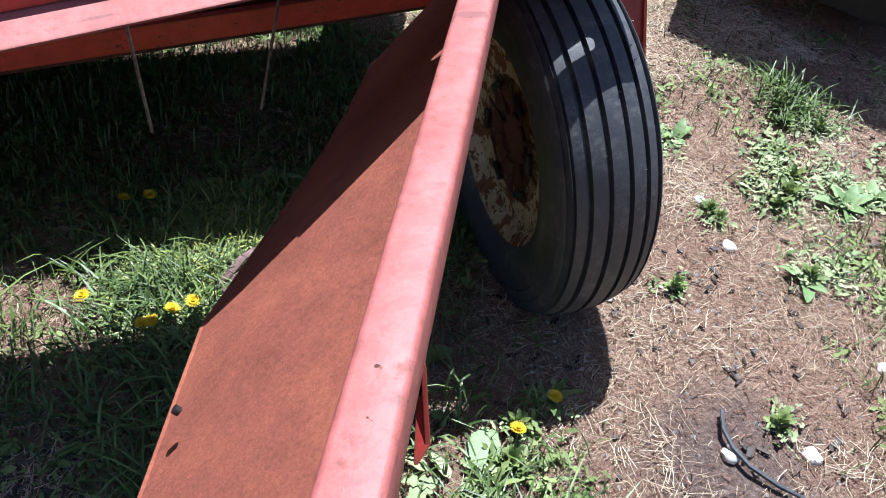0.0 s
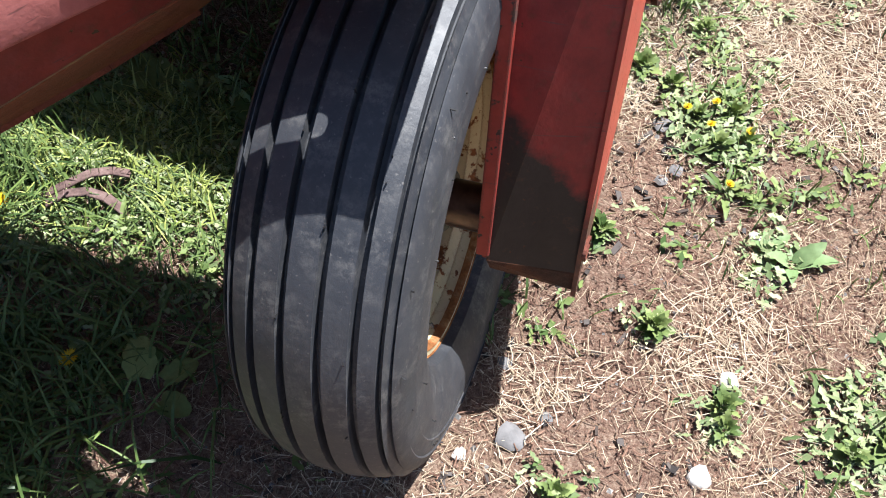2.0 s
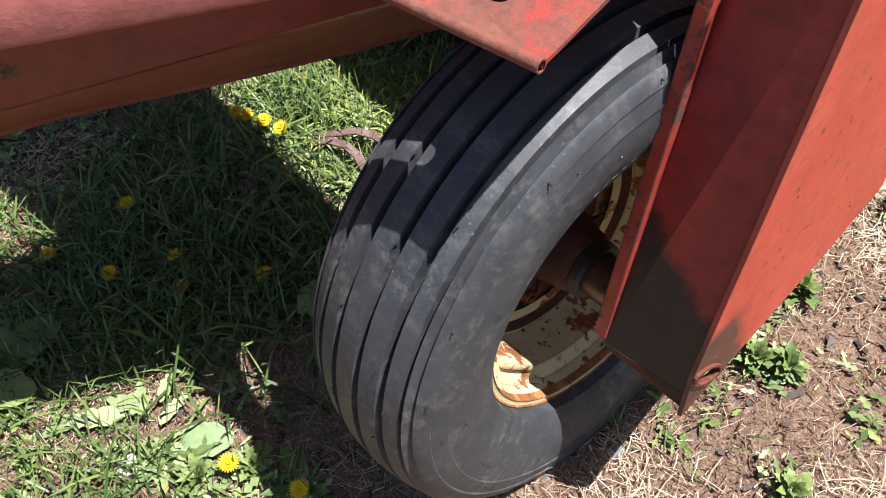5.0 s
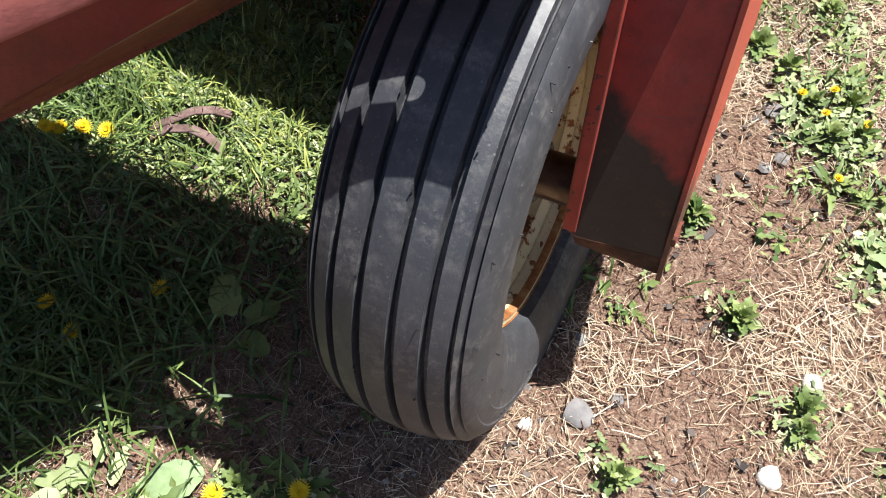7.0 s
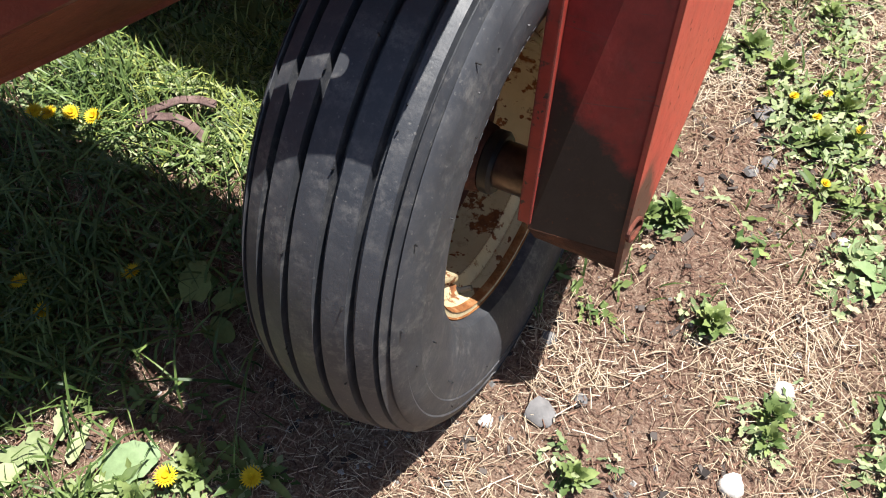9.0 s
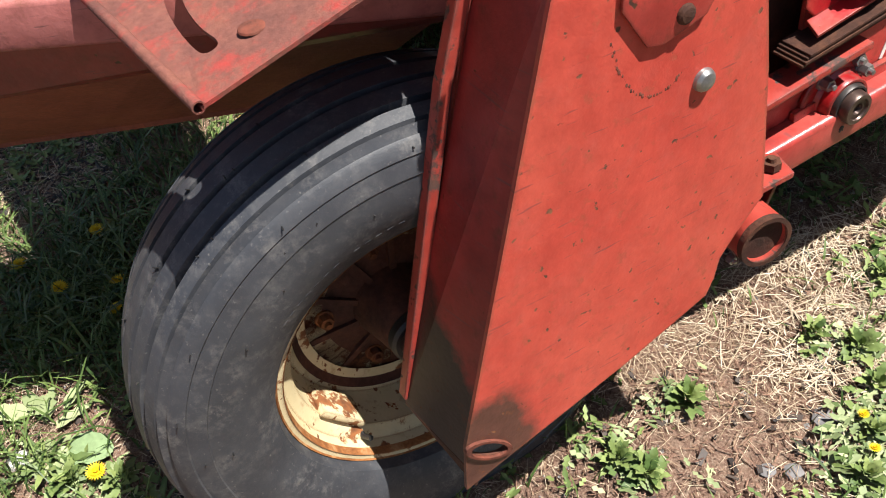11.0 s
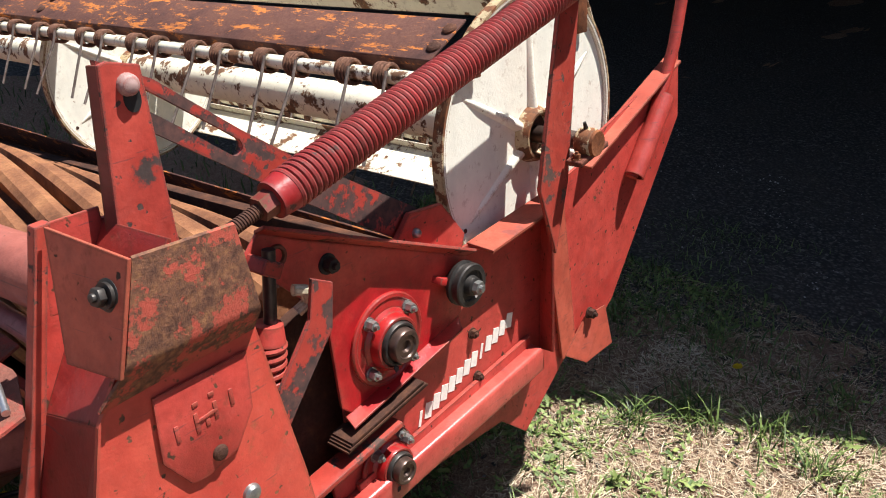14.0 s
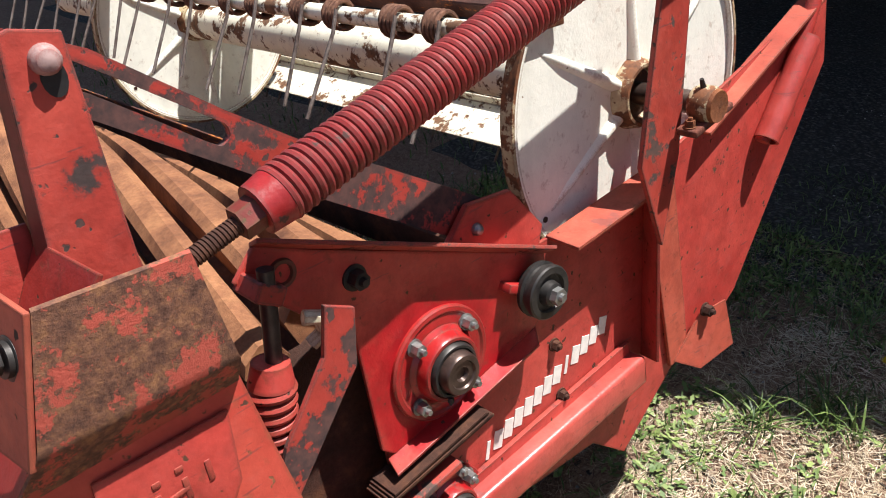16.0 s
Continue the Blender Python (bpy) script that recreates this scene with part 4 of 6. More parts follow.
# ---- spiral roll ----
roll = thing("spiral_roll", "rust-brown steel roll with broad spiral bars in the trough", "roller")
AX = Vector((0, 0.62, 0.585))
part("roll_core", rod((-2.6, AX.y, AX.z), (0.0, AX.y, AX.z), 0.165, 40), RUST_DARK, roll, "dark rusty core")
STARTS, TURN_LENGTH = 17, 6.4
for k in range(STARTS):
    bm = bmesh.new()
    rows = []
    for i in range(49):
        x = -2.58 + 2.56 * i / 48
        th = 2 * math.pi * (x / TURN_LENGTH + k / STARTS)
        ring = []
        for da, r in ((-0.14, 0.16), (-0.13, 0.200), (-0.06, 0.208), (0.06, 0.208), (0.13, 0.200), (0.14, 0.16)):
            ring.append(bm.verts.new((x, AX.y + r * math.cos(th + da), AX.z + r * math.sin(th + da))))
        rows.append(ring)
    for a, b in zip(rows, rows[1:]):
        for q in range(5):
            bm.faces.new((a[q], a[q + 1], b[q + 1], b[q]))
    bm.faces.new(rows[0])
    bm.faces.new(rows[-1][::-1])
    part("spiral_bar", bm, RUST_AUGER, roll)

# ---- reel ----
REEL_NEAR = Vector((0.85, -0.02, 1.29))
reel = thing("pickup_reel", "white pickup reel with rust-flaked tube, tines and rusty bats", "reel", m=LEANING @ Matrix.Translation(REEL_NEAR) @ Matrix.Scale(0.886, 4) @ Matrix.Translation(-REEL_NEAR))
RC = Vector((0, 1.288, 0.80))
RR = 0.288
for x in (-0.10, -1.60):
    d = part("end_disc", lathe([(0.004, 0.0), (0.004, RR - 0.012), (0.012, RR - 0.010), (0.012, RR), (-0.008, RR), (-0.008, RR - 0.006), (-0.002, RR - 0.012), (-0.002, 0.0)], RC + X * x, 72), WHITE, reel, "white pressed steel disc with a rusty rim")
    part("disc_rim", lathe([(0.013, RR - 0.004), (0.013, RR + 0.002), (-0.010, RR + 0.002), (-0.010, RR - 0.004)], RC + X * x, 72, closed=True), CREAM_RUSTY, d, "cream disc rim with rust")
    for k in range(6):
        a = math.radians(60 * k + 30)
        u, t = Vector((0, math.cos(a), math.sin(a))), Vector((0, -math.sin(a), math.cos(a)))
        base_ = RC + X * (x + 0.003)
        bm = bmesh.new()
        rows = []
        for r, w, h in ((0.045, 0.013, 0.017), (0.10, 0.011, 0.011), (0.19, 0.009, 0.007), (0.245, 0.005, 0.001)):
            rows.append([bm.verts.new(base_ + u * r + t * w * q + X * h * up) for q, up in ((-1, 0), (-0.45, 0.85), (0, 1), (0.45, 0.85), (1, 0))])
        for p, q in zip(rows, rows[1:]):
            for i in range(4):
                bm.faces.new((p[i], p[i + 1], q[i + 1], q[i]))
        bm.faces.new(rows[0])
        part("rib", bm, WHITE, d, angle=60)
        if k % 2:
            part("rust_hole", rod(base_ + u * 0.262 - X * 0.002, base_ + u * 0.262 + X * 0.0022, 0.005, 12), RUST_DARK, d)
    cup = part("disc_hub", lathe([(0.0, 0.060), (0.022, 0.054), (0.030, 0.050), (0.030, 0.045), (0.010, 0.042), (0.006, 0.040), (0.006, 0.0)], RC + X * x, 36), CREAM_RUSTY, d, "rust-stained cream hub cup")
    part("cup_bottom", lathe([(0.008, 0.041), (0.010, 0.030), (0.010, 0.0)], RC + X * x, 28), RUST_DARK, cup)
part("reel_shaft", rod(RC + X * -0.12, RC + X * 0.055, 0.018, 20), STEEL_BROWN, reel, "dark brown steel shaft")
block = part("shaft_bearing", lathe([(0.014, 0.0), (0.014, 0.020), (0.018, 0.026), (0.024, 0.029), (0.044, 0.029), (0.050, 0.027), (0.054, 0.023), (0.054, 0.0)], RC, 32), CREAM_RUSTY, reel, "cream bearing block with a rusty face")
part("bearing_foot", rounded(bar(RC + Vector((0.034, -0.050, -0.030)), RC + Vector((0.034, 0.050, -0.014)), 0.036, 0.012, Z, 0.002, 1), 0.001, 1), RUST_RED, block)
for q in (-0.038, 0.038):
    part("foot_bolt", bolt(RC + Vector((0.034, q, -0.018 + 0.16 * q)), Z, 0.008, 0.009, 0.011), RUST, block)
part("grease_nipple", rod(RC + Vector((0.034, -0.004, 0.026)), RC + Vector((0.034, -0.010, 0.042)), 0.005, 10, 0.003), STEEL, block)
part("bearing_face", lathe([(0.0, 0.026), (0.006, 0.024), (0.004, 0.012), (0.004, 0.0)], RC + X * 0.052, 24), RUST, reel)
part("reel_tube", rod(RC + X * -2.6, RC + X * -0.10, 0.048, 36), WHITE_RUSTY, reel, "white centre tube with flaking rust")
for k in range(4):
    turned = math.radians(90 * k)
    spin = Matrix.Rotation(turned, 3, "X")
    bat_at, bat_way = spin @ Vector((0, -0.225, 0.228)), spin @ Vector((0, 0.101, 0.051)).normalized()
    tip_at = spin @ Vector((0, -0.306, 0.176))
    c = RC + bat_at
    bat_bm = bar(Vector((-2.6, c.y, c.z)), Vector((-0.105, c.y, c.z)), 0.115, 0.005, bat_way.cross(X), 0.002, 2)
    bar(Vector((-2.6, c.y, c.z)) - bat_way * 0.056 + bat_way.cross(X) * 0.012, Vector((-0.105, c.y, c.z)) - bat_way * 0.056 + bat_way.cross(X) * 0.012, 0.005, 0.026, bat_way.cross(X), 0.001, 1, bm=bat_bm)
    bat = part("bat", bat_bm, WHITE_RUSTY if k in (2, 3) else RUST_BAT, reel, "rust-streaked ivory bat" if k in (2, 3) else "rust-orange flat bat")
    for x in (-0.12, -1.58):
        for q in (-0.025, 0.025):
            part("bat_bolt", bolt(Vector((x, c.y, c.z)) + bat_way * q - bat_way.cross(X) * 0.003, -bat_way.cross(X), 0.014, 0.007, dome=True), RUST_DARK, bat)
    tb0 = RC + tip_at - X * 2.6
    tubep = part("tine_tube", rod(tb0, tb0 + X * 2.49, 0.0135, 16), WHITE_RUSTY, reel, "white tine tube with rust")
    part("bat_arm", bar(RC + X * -0.085 + bat_at * 0.75, RC + X * -0.085 + tip_at, 0.035, 0.006, X, 0.002, 2), RUST, reel)
    for i in range(20):
        x = -0.185 - (i // 2) * 0.240 - (i % 2) * 0.095
        p = tb0 + X * (2.6 + x)
        bm = coil(p - X * 0.018, p + X * 0.018, 0.0215, 0.0038, 4, per=16, segs=6)
        part("tine_coil", bm, COIL_RUST, tubep)
        if k == 3:
            continue
        bm = bmesh.new()
        sway = 0.012 * math.sin(i * 2.3 + k)
        sweep([p + X * 0.017 + Vector((0, -0.016, 0.014)), p + X * 0.017 + Vector((0, -0.030, -0.020)), p + X * 0.017 + Vector((0, -0.096 + sway, -0.135))], 0.0032, 6, bm)
        part("tine", bm, TINE, tubep)

# ---- rear frame, pan and fender ----
frame_thing = thing("rear_frame", "faded red square-tube frame behind the header, polished along its edges", "machine frame")
D0, D1 = Vector((-0.094, 0.290, 0.690)), Vector((-0.7255, -0.985, 0.795))
part("diagonal_tube", bar(D0, D1, 0.047, 0.057, Z, 0.0065, 3), RED_PINK, frame_thing, "red square tube coloured pink for dust and sky glare")


def tube_low(y):
    return Vector((-0.222 + 0.49 * y, y, 0.692 - 0.110 * y))


def pan_top(y):
    return Vector((-0.247 + 0.521 * y, y, 0.638 + 0.040 * y))


# Shade under the tube is painted in: a darker red than the tube's.
part("lower_web", slab([tube_low(0.26), tube_low(-0.96), pan_top(-0.96), pan_top(0.26)], 0.006), RED_SHADE, frame_thing, "lower web under the tube, coloured dark for shade", smooth=False)
pan = thing("rusty_pan", "orange rusted sheet-metal pan slung beside the tube", "sheet metal")
TOP_EDGE = [pan_top(y) for y in (0.22, 0.135, 0.06, 0.0, -0.079, -0.50, -0.90)]
LOW_EDGE = [Vector(p) for p in ((-0.385, 0.17, 0.455), (-0.455, 0.065, 0.440), (-0.515, -0.015, 0.428), (-0.585, -0.095, 0.410), (-0.650, -0.165, 0.394), (-0.760, -0.284, 0.367), (-0.985, -0.830, 0.375))]
pan_bm = bmesh.new()
for k in range(6):
    slab([TOP_EDGE[k], TOP_EDGE[k + 1], LOW_EDGE[k + 1], LOW_EDGE[k]], 0.003, 0, bm=pan_bm)
bmesh.ops.remove_doubles(pan_bm, verts=pan_bm.verts, dist=0.0005)
part("pan_sheet", pan_bm, RUST_PAN, pan, "orange-brown rusted sheet", smooth=False)
lip = bmesh.new()
for k in range(6):
    bar(LOW_EDGE[k], LOW_EDGE[k + 1], 0.006, 0.012, Z, 0.001, 1, bm=lip)
part("folded_lip", lip, RUST_PAN, pan, smooth=False)
nrm = Vector((-0.65, 0.30, 0.70)).normalized()
part("bolt_hole", rod(Vector((-0.800, -0.475, 0.4455)) - nrm * 0.004, Vector((-0.800, -0.475, 0.4455)) + nrm * 0.0035, 0.006, 14), BLACK, pan)
part("hanger_plate", slab([(-0.500, -0.520, 0.725), (-0.530, -0.575, 0.725), (-0.557, -0.690, 0.570), (-0.572, -0.700, 0.555), (-0.532, -0.590, 0.570)], 0.005), RED, frame_thing, "small red hanger plate under the tube", smooth=False)


def on_fender(x, y):
    bent_up = 0.06 * max(0.0, -0.12 - max(x, -0.5)) * min(1.0, max(0.0, (-0.03 - y) / 0.08))
    return Vector((x, y, 0.752 + 0.235 * (y + 0.058) - 0.02 * (x - 0.028) + bent_up))


fender = thing("fender_sheet", "rust-stained red sheet-metal guard over the wheel with a curved slot", "sheet metal")
FENDER = [(0.034, -0.062), (0.026, 0.194), (-0.05, 0.222), (-0.064, 0.224), (-0.096, 0.222), (-0.102, 0.250), (-3.4, 0.250), (-3.4, -0.100), (-0.64, -0.106), (-0.50, -0.134)]


SLOT = rounded_outline([(-0.280, 0.014), (-0.270, 0.000), (-0.241, -0.015), (-0.184, -0.034), (-0.136, -0.042), (-0.085, -0.043), (-0.040, -0.039), (-0.031, -0.029), (-0.040, -0.021), (-0.078, -0.026), (-0.126, -0.026), (-0.173, -0.019), (-0.226, -0.003), (-0.266, 0.020), (-0.277, 0.022)])
fb = plate([(-x, y) for x, y in FENDER], 0.0, 0.004, holes=[[(-x, y) for x, y in SLOT]])
for v in fb.verts:
    v.co = on_fender(-v.co.y, v.co.z) - Z * v.co.x
part("sheet", fb, RED_SHEET, fender, "red sheet worn to rust", smooth=False)
part("guard_tube", bar(on_fender(-0.62, -0.070) + Z * 0.042, on_fender(-0.362, -0.030) + Z * 0.020, 0.045, 0.036, Z, 0.004, 2, hollow=0.005), RED_WORN, fender, "short red square tube, open end")
part("guard_tube_bolt", bolt(on_fender(-0.42, -0.040) + Z * 0.040, Z, 0.013, 0.009, 0.018), ZINC, fender)
part("rolled_edge", rod(on_fender(0.036, -0.064) + Z * 0.001, on_fender(-0.50, -0.140) + Z * 0.001, 0.0060, 14, inner=0.0046), RED_SHEET, fender)


def far_edge(x, d):
    """The guard's far stretch, bent up: d metres in from its edge."""
    return Vector((x, -0.068 + 0.129 * x + d, 0.772 + 0.235 * d))


part("far_sheet", slab([far_edge(-0.44, 0.0), far_edge(-0.44, 0.10), far_edge(-2.6, 0.10), far_edge(-2.6, 0.0)][::-1], 0.004), RED_PINK, fender, "bent-up stretch of the guard in the dusty glare-pink red", smooth=False)
part("guard_tube", bar(far_edge(-0.61, 0.078) + Z * 0.018, far_edge(-2.6, 0.078) + Z * 0.018, 0.045, 0.036, Z, 0.004, 2), RED_WORN, fender, "long red square tube lying on the guard")
part("rivet", bolt(on_fender(-0.025, 0.009), Z, 0.014, 0.004, dome=True), RUST_RED, fender, "flat rusty rivet head")
part("rear_panel", slab([(-0.70, -0.100, 0.775), (-1.9, -0.106, 0.795), (-1.9, -0.04, 1.00), (-0.70, -0.04, 0.98)], 0.004), RED, frame_thing, "shaded red sheet panel", smooth=False)
for a, b in (((-0.781, 0.20, 0.60), (-0.788, 0.20, 0.376)), ((-0.531, 0.20, 0.60), (-0.592, 0.20, 0.384))):
    part("hanging_rod", rod(a, b, 0.0028, 8), TINE, frame_thing, "thin hanging rod")
part("edge_tube", rod((-1.9, 0.262, 0.835), (0.012, 0.268, 0.835), 0.014, 16), RED_PINK, frame_thing)

# ---- blow gun ----
gun = thing("blow_gun", "blue-grey compressed-air blow gun lying on the rusty guard", "tool")


def on_guard(x, y, h):
    return on_fender(x, y) + Z * h


grip = [on_guard(*p) for p in ((-0.238, 0.163, 0.014), (-0.228, 0.168, 0.017), (-0.198, 0.179, 0.020), (-0.156, 0.193, 0.021), (-0.126, 0.202, 0.020), (-0.104, 0.210, 0.018))]
part("body", sweep(grip, [0.009, 0.0125, 0.0130, 0.0125, 0.0115, 0.009], 18), BLUE, gun, "blue-grey ribbed plastic grip")
part("head", sweep([on_guard(-0.120, 0.217, 0.022), on_guard(-0.105, 0.208, 0.022), on_guard(-0.088, 0.200, 0.019), on_guard(-0.076, 0.196, 0.016)], [0.008, 0.0138, 0.0130, 0.008], 16), BLUE, gun, "blue-grey gun head")
part("hanging_loop", sweep([on_guard(-0.122, 0.210, 0.030), on_guard(-0.117, 0.214, 0.041), on_guard(-0.106, 0.215, 0.043), on_guard(-0.094, 0.211, 0.034)], 0.0036, 8), BLUE, gun, "small moulded hanging loop")
part("badge", rod(on_guard(-0.126, 0.198, 0.0315), on_guard(-0.125, 0.197, 0.0345), 0.0088, 20), WHITE_MARK, gun, "round white badge")
for k in range(6):
    q = on_guard(-0.215 + 0.0140 * k, 0.172 + 0.0049 * k, 0.0312)
    part("grip_rib", bar(q + Vector((0.004, -0.006, -0.0012)), q + Vector((-0.004, 0.006, 0.0)), 0.0034, 0.0022, Z, 0.0009, 1), BLUE_PALE, gun)
part("trigger", sweep([on_guard(-0.216, 0.126, 0.012), on_guard(-0.206, 0.132, 0.014), on_guard(-0.183, 0.148, 0.016), on_guard(-0.149, 0.173, 0.016), on_guard(-0.118, 0.188, 0.015), on_guard(-0.100, 0.196, 0.016)], [0.0050, 0.0064, 0.0066, 0.0066, 0.0070, 0.0064], 12), TRIGGER, gun, "grey-blue lever")
part("nozzle", sweep([on_guard(-0.082, 0.198, 0.018), on_guard(-0.060, 0.197, 0.019), on_guard(-0.036, 0.195, 0.018), on_guard(-0.026, 0.193, 0.016), on_guard(-0.012, 0.189, 0.013), on_guard(0.008, 0.183, 0.007)], [0.0060, 0.0046, 0.0042, 0.0042, 0.0042, 0.0042], 12), SILVER, gun, "bent silver nozzle")
part("nozzle_tip", rod(on_guard(0.003, 0.1845, 0.008), on_guard(0.011, 0.182, 0.0065), 0.0048, 12), SILVER, gun)
part("hose_plug", sweep([on_guard(-0.236, 0.164, 0.014), on_guard(-0.246, 0.160, 0.014), on_guard(-0.250, 0.158, 0.014), on_guard(-0.258, 0.155, 0.014)], [0.0050, 0.0050, 0.0078, 0.0060], 12), PLUG, gun, "dull brass hose plug")

# ---- ground ----
def height(x, y):
    d = math.hypot(x + 0.08, y - 0.09)
    return 0.014 * noise.noise((x * 1.6, y * 1.6, 3.0)) + 0.007 * noise.noise((x * 6, y * 6, 1.0)) - 0.022 * math.exp(-(d / 0.22) ** 2) - 0.006


def growth(x, y):
    """How thickly weeds and grass grow at a place, 0 to 1."""
    n = 0.5 + 0.75 * noise.noise((x * 2.6 + 7, y * 2.6, 0.0)) + 0.35 * noise.noise((x * 9, y * 9, 5.0))
    left = 1 / (1 + math.exp((x + 0.22) / 0.06))
    n += 0.42 * left - 0.16 * (1 - left) + (0.03 if y > 0.55 else 0.0) + 0.2 * math.exp(-((x - 0.75) ** 2 + (y - 0.15) ** 2) / 0.06)
    n -= 0.55 * math.exp(-((x - 0.15) ** 2 + (y + 0.15) ** 2) / 0.10)
    n -= 0.75 * math.exp(-((x + 0.46) ** 2 + (y + 0.48) ** 2) / 0.022)
    n -= 0.35 * math.exp(-((x + 0.50) ** 2 + (y - 0.10) ** 2) / 0.012)
    return max(0.0, min(1.0, n))


gb = bmesh.new()
line = sorted({*(round(-2.4 + 0.04 * i, 3) for i in range(121)), *(-2.4 - 0.3 * 1.5 ** k for k in range(1, 18)), *(2.4 + 0.3 * 1.5 ** k for k in range(1, 18))})
grid = [[gb.verts.new((x, y, height(x, y))) for y in line] for x in line]
for i in range(len(line) - 1):
    for j in range(len(line) - 1):
        gb.faces.new((grid[i][j], grid[i + 1][j], grid[i + 1][j + 1], grid[i][j + 1]))
ground = tagged(part("ground", gb, SOIL), "dry brown soil yard with straw litter and patchy weeds", "ground", kind="structure")

# ---- barn ----
gr = bmesh.new()
bmesh.ops.create_grid(gr, x_segments=90, y_segments=60, size=1, matrix=Matrix.LocRotScale((0, 7.4, 0.0), None, (9.0, 5.5, 1)))
for v in gr.verts:
    v.co.z = height(v.co.x, v.co.y) + (0.005 if v.co.y > 2.05 + 0.12 * noise.noise((v.co.x * 2, 0, 0)) else -0.03)
tagged(part("barn_floor", gr, GRAVEL), "dark gravel floor of an open barn", "floor", kind="structure")


def wall(name, label, lo, hi, mat=WOOD):
    bm = bmesh.new()
    bmesh.ops.create_cube(bm, size=1, matrix=Matrix.LocRotScale((Vector(lo) + Vector(hi)) / 2, None, Vector(hi) - Vector(lo)))
    return tagged(part(name, bm, mat), label, "wall", kind="structure")


wall("wall_back", "dark board back wall of the barn", (-9, 12.8, -0.1), (9, 13, 4))
wall("wall_left", "dark board side wall of the barn", (-9.2, 2.6, -0.1), (-9, 13, 4))
wall("wall_right", "dark board side wall of the barn", (9, 2.6, -0.1), (9.2, 13, 4))
# Roof out of view: height and stepped eaves set the shade on the ground.
EAVES = [(-9.4, 2.20), (0.20, 2.20), (1.17, 2.655), (2.60, 3.30), (9.4, 3.30), (9.4, 13.2), (-9.4, 13.2)]
tagged(part("barn_roof", slab([(x, y, 2.65) for x, y in EAVES], 0.15, 0), WOOD), "unseen dark barn roof, eaves stepped to shape its shadow", "roof", kind="structure")

# ---- litter, grass and weeds ----
rng = np.random.default_rng(4)


def stuff(name, verts, faces, mat, label, category):
    me = bpy.data.meshes.new(name)
    me.from_pydata(verts, [], faces)
    me.materials.append(mat)
    return tagged(new(name, me), label, category, kind="stuff")


def bare(x, y):
    """Damp bare soil: next to no litter lies on it."""
    return 0.85 * math.exp(-((x - 0.04) ** 2 + (y + 0.52) ** 2) / 0.018)


def scatter(n, accept, xr=(-1.3, 1.3), yr=(-0.85, 2.3)):
    """Places over the yard, kept with the chance that accept gives."""
    got = []
    while len(got) < n:
        x, y = rng.uniform(*xr), rng.uniform(*yr)
        if rng.random() < accept(x, y):
            got.append((x, y))
    return got


def strips(places, length, width, flat, lift=0.004):
    """Thin bent strips that lie about: straw and dry stalks."""
    vs, fs = [], []
    for x, y in places:
        a, l, w = rng.uniform(0, 2 * math.pi), length[0] + (length[1] - length[0]) * rng.random() ** 2.2, rng.uniform(*width)
        dx, dy, bend = math.cos(a), math.sin(a), rng.uniform(-0.25, 0.25)
        z = height(x, y) + lift + rng.uniform(0, 0.006)
        tilt = rng.uniform(-flat, flat)
        i = len(vs)
        for k in (-0.5, 0.0, 0.5):
            cx = x + dx * l * k - dy * bend * l * (0.25 - k * k)
            cy = y + dy * l * k + dx * bend * l * (0.25 - k * k)
            cz = z + tilt * l * k
            vs += [(cx - dy * w, cy + dx * w, cz), (cx, cy, cz + w * 0.9), (cx + dy * w, cy - dx * w, cz)]
        fs += [(i, i + 1, i + 4, i + 3), (i + 1, i + 2, i + 5, i + 4), (i + 3, i + 4, i + 7, i + 6), (i + 4, i + 5, i + 8, i + 7)]
    return vs, fs


stuff("straw_litter", *strips(scatter(95000, lambda x, y: 0.25 + 0.75 * (0.5 + noise.noise((x * 3, y * 3, 9.0))) * (0.5 if x < -0.3 else 1.0) * (1 - bare(x, y)) - 0.2 * bare(x, y)), (0.004, 0.048), (0.0002, 0.0006), 0.16), STRAW, "dry yellow straw and grass litter on the soil", "straw")
def heaped(x, y):
    return max(0.0, noise.noise((x * 4.2 + 3, y * 4.2, 2.0)) + 0.25 * noise.noise((x * 14, y * 14, 4.0))) ** 1.3 * (1.6 if x > -0.1 else 0.3) * (1 - bare(x, y))


stuff("pale_straw", *strips(scatter(13000, heaped), (0.006, 0.058), (0.0003, 0.0009), 0.16, 0.006), PALE_STRAW, "pale dry straw lying in loose heaps", "straw")
dry = scatter(16000, lambda x, y: 0.35 + 0.65 * min(1.0, max(0.0, 0.5 + noise.noise((x * 5, y * 5, 6.0)))), (-0.1, 1.1), (0.62, 1.95))
stuff("dry_grass_mat", *strips(dry, (0.010, 0.060), (0.0004, 0.0011), 0.22, 0.006), PALE_STRAW, "matted pale dry grass beside the machine", "straw")
stuff("brown_litter", *strips(scatter(85000, lambda x, y: 0.6 - 0.55 * bare(x, y)), (0.003, 0.024), (0.0003, 0.0011), 0.3), LITTER, "brown rotting stalk litter on the soil", "litter")


def littered(x, y):
    """Shaded soil beyond the wheel where straw and bark lie in place of grass."""
    return ((x + 1.22) / 0.24) ** 2 + ((y + 0.29) / 0.17) ** 2 + 0.8 * noise.noise((x * 9, y * 9, 2.0)) < 1.0


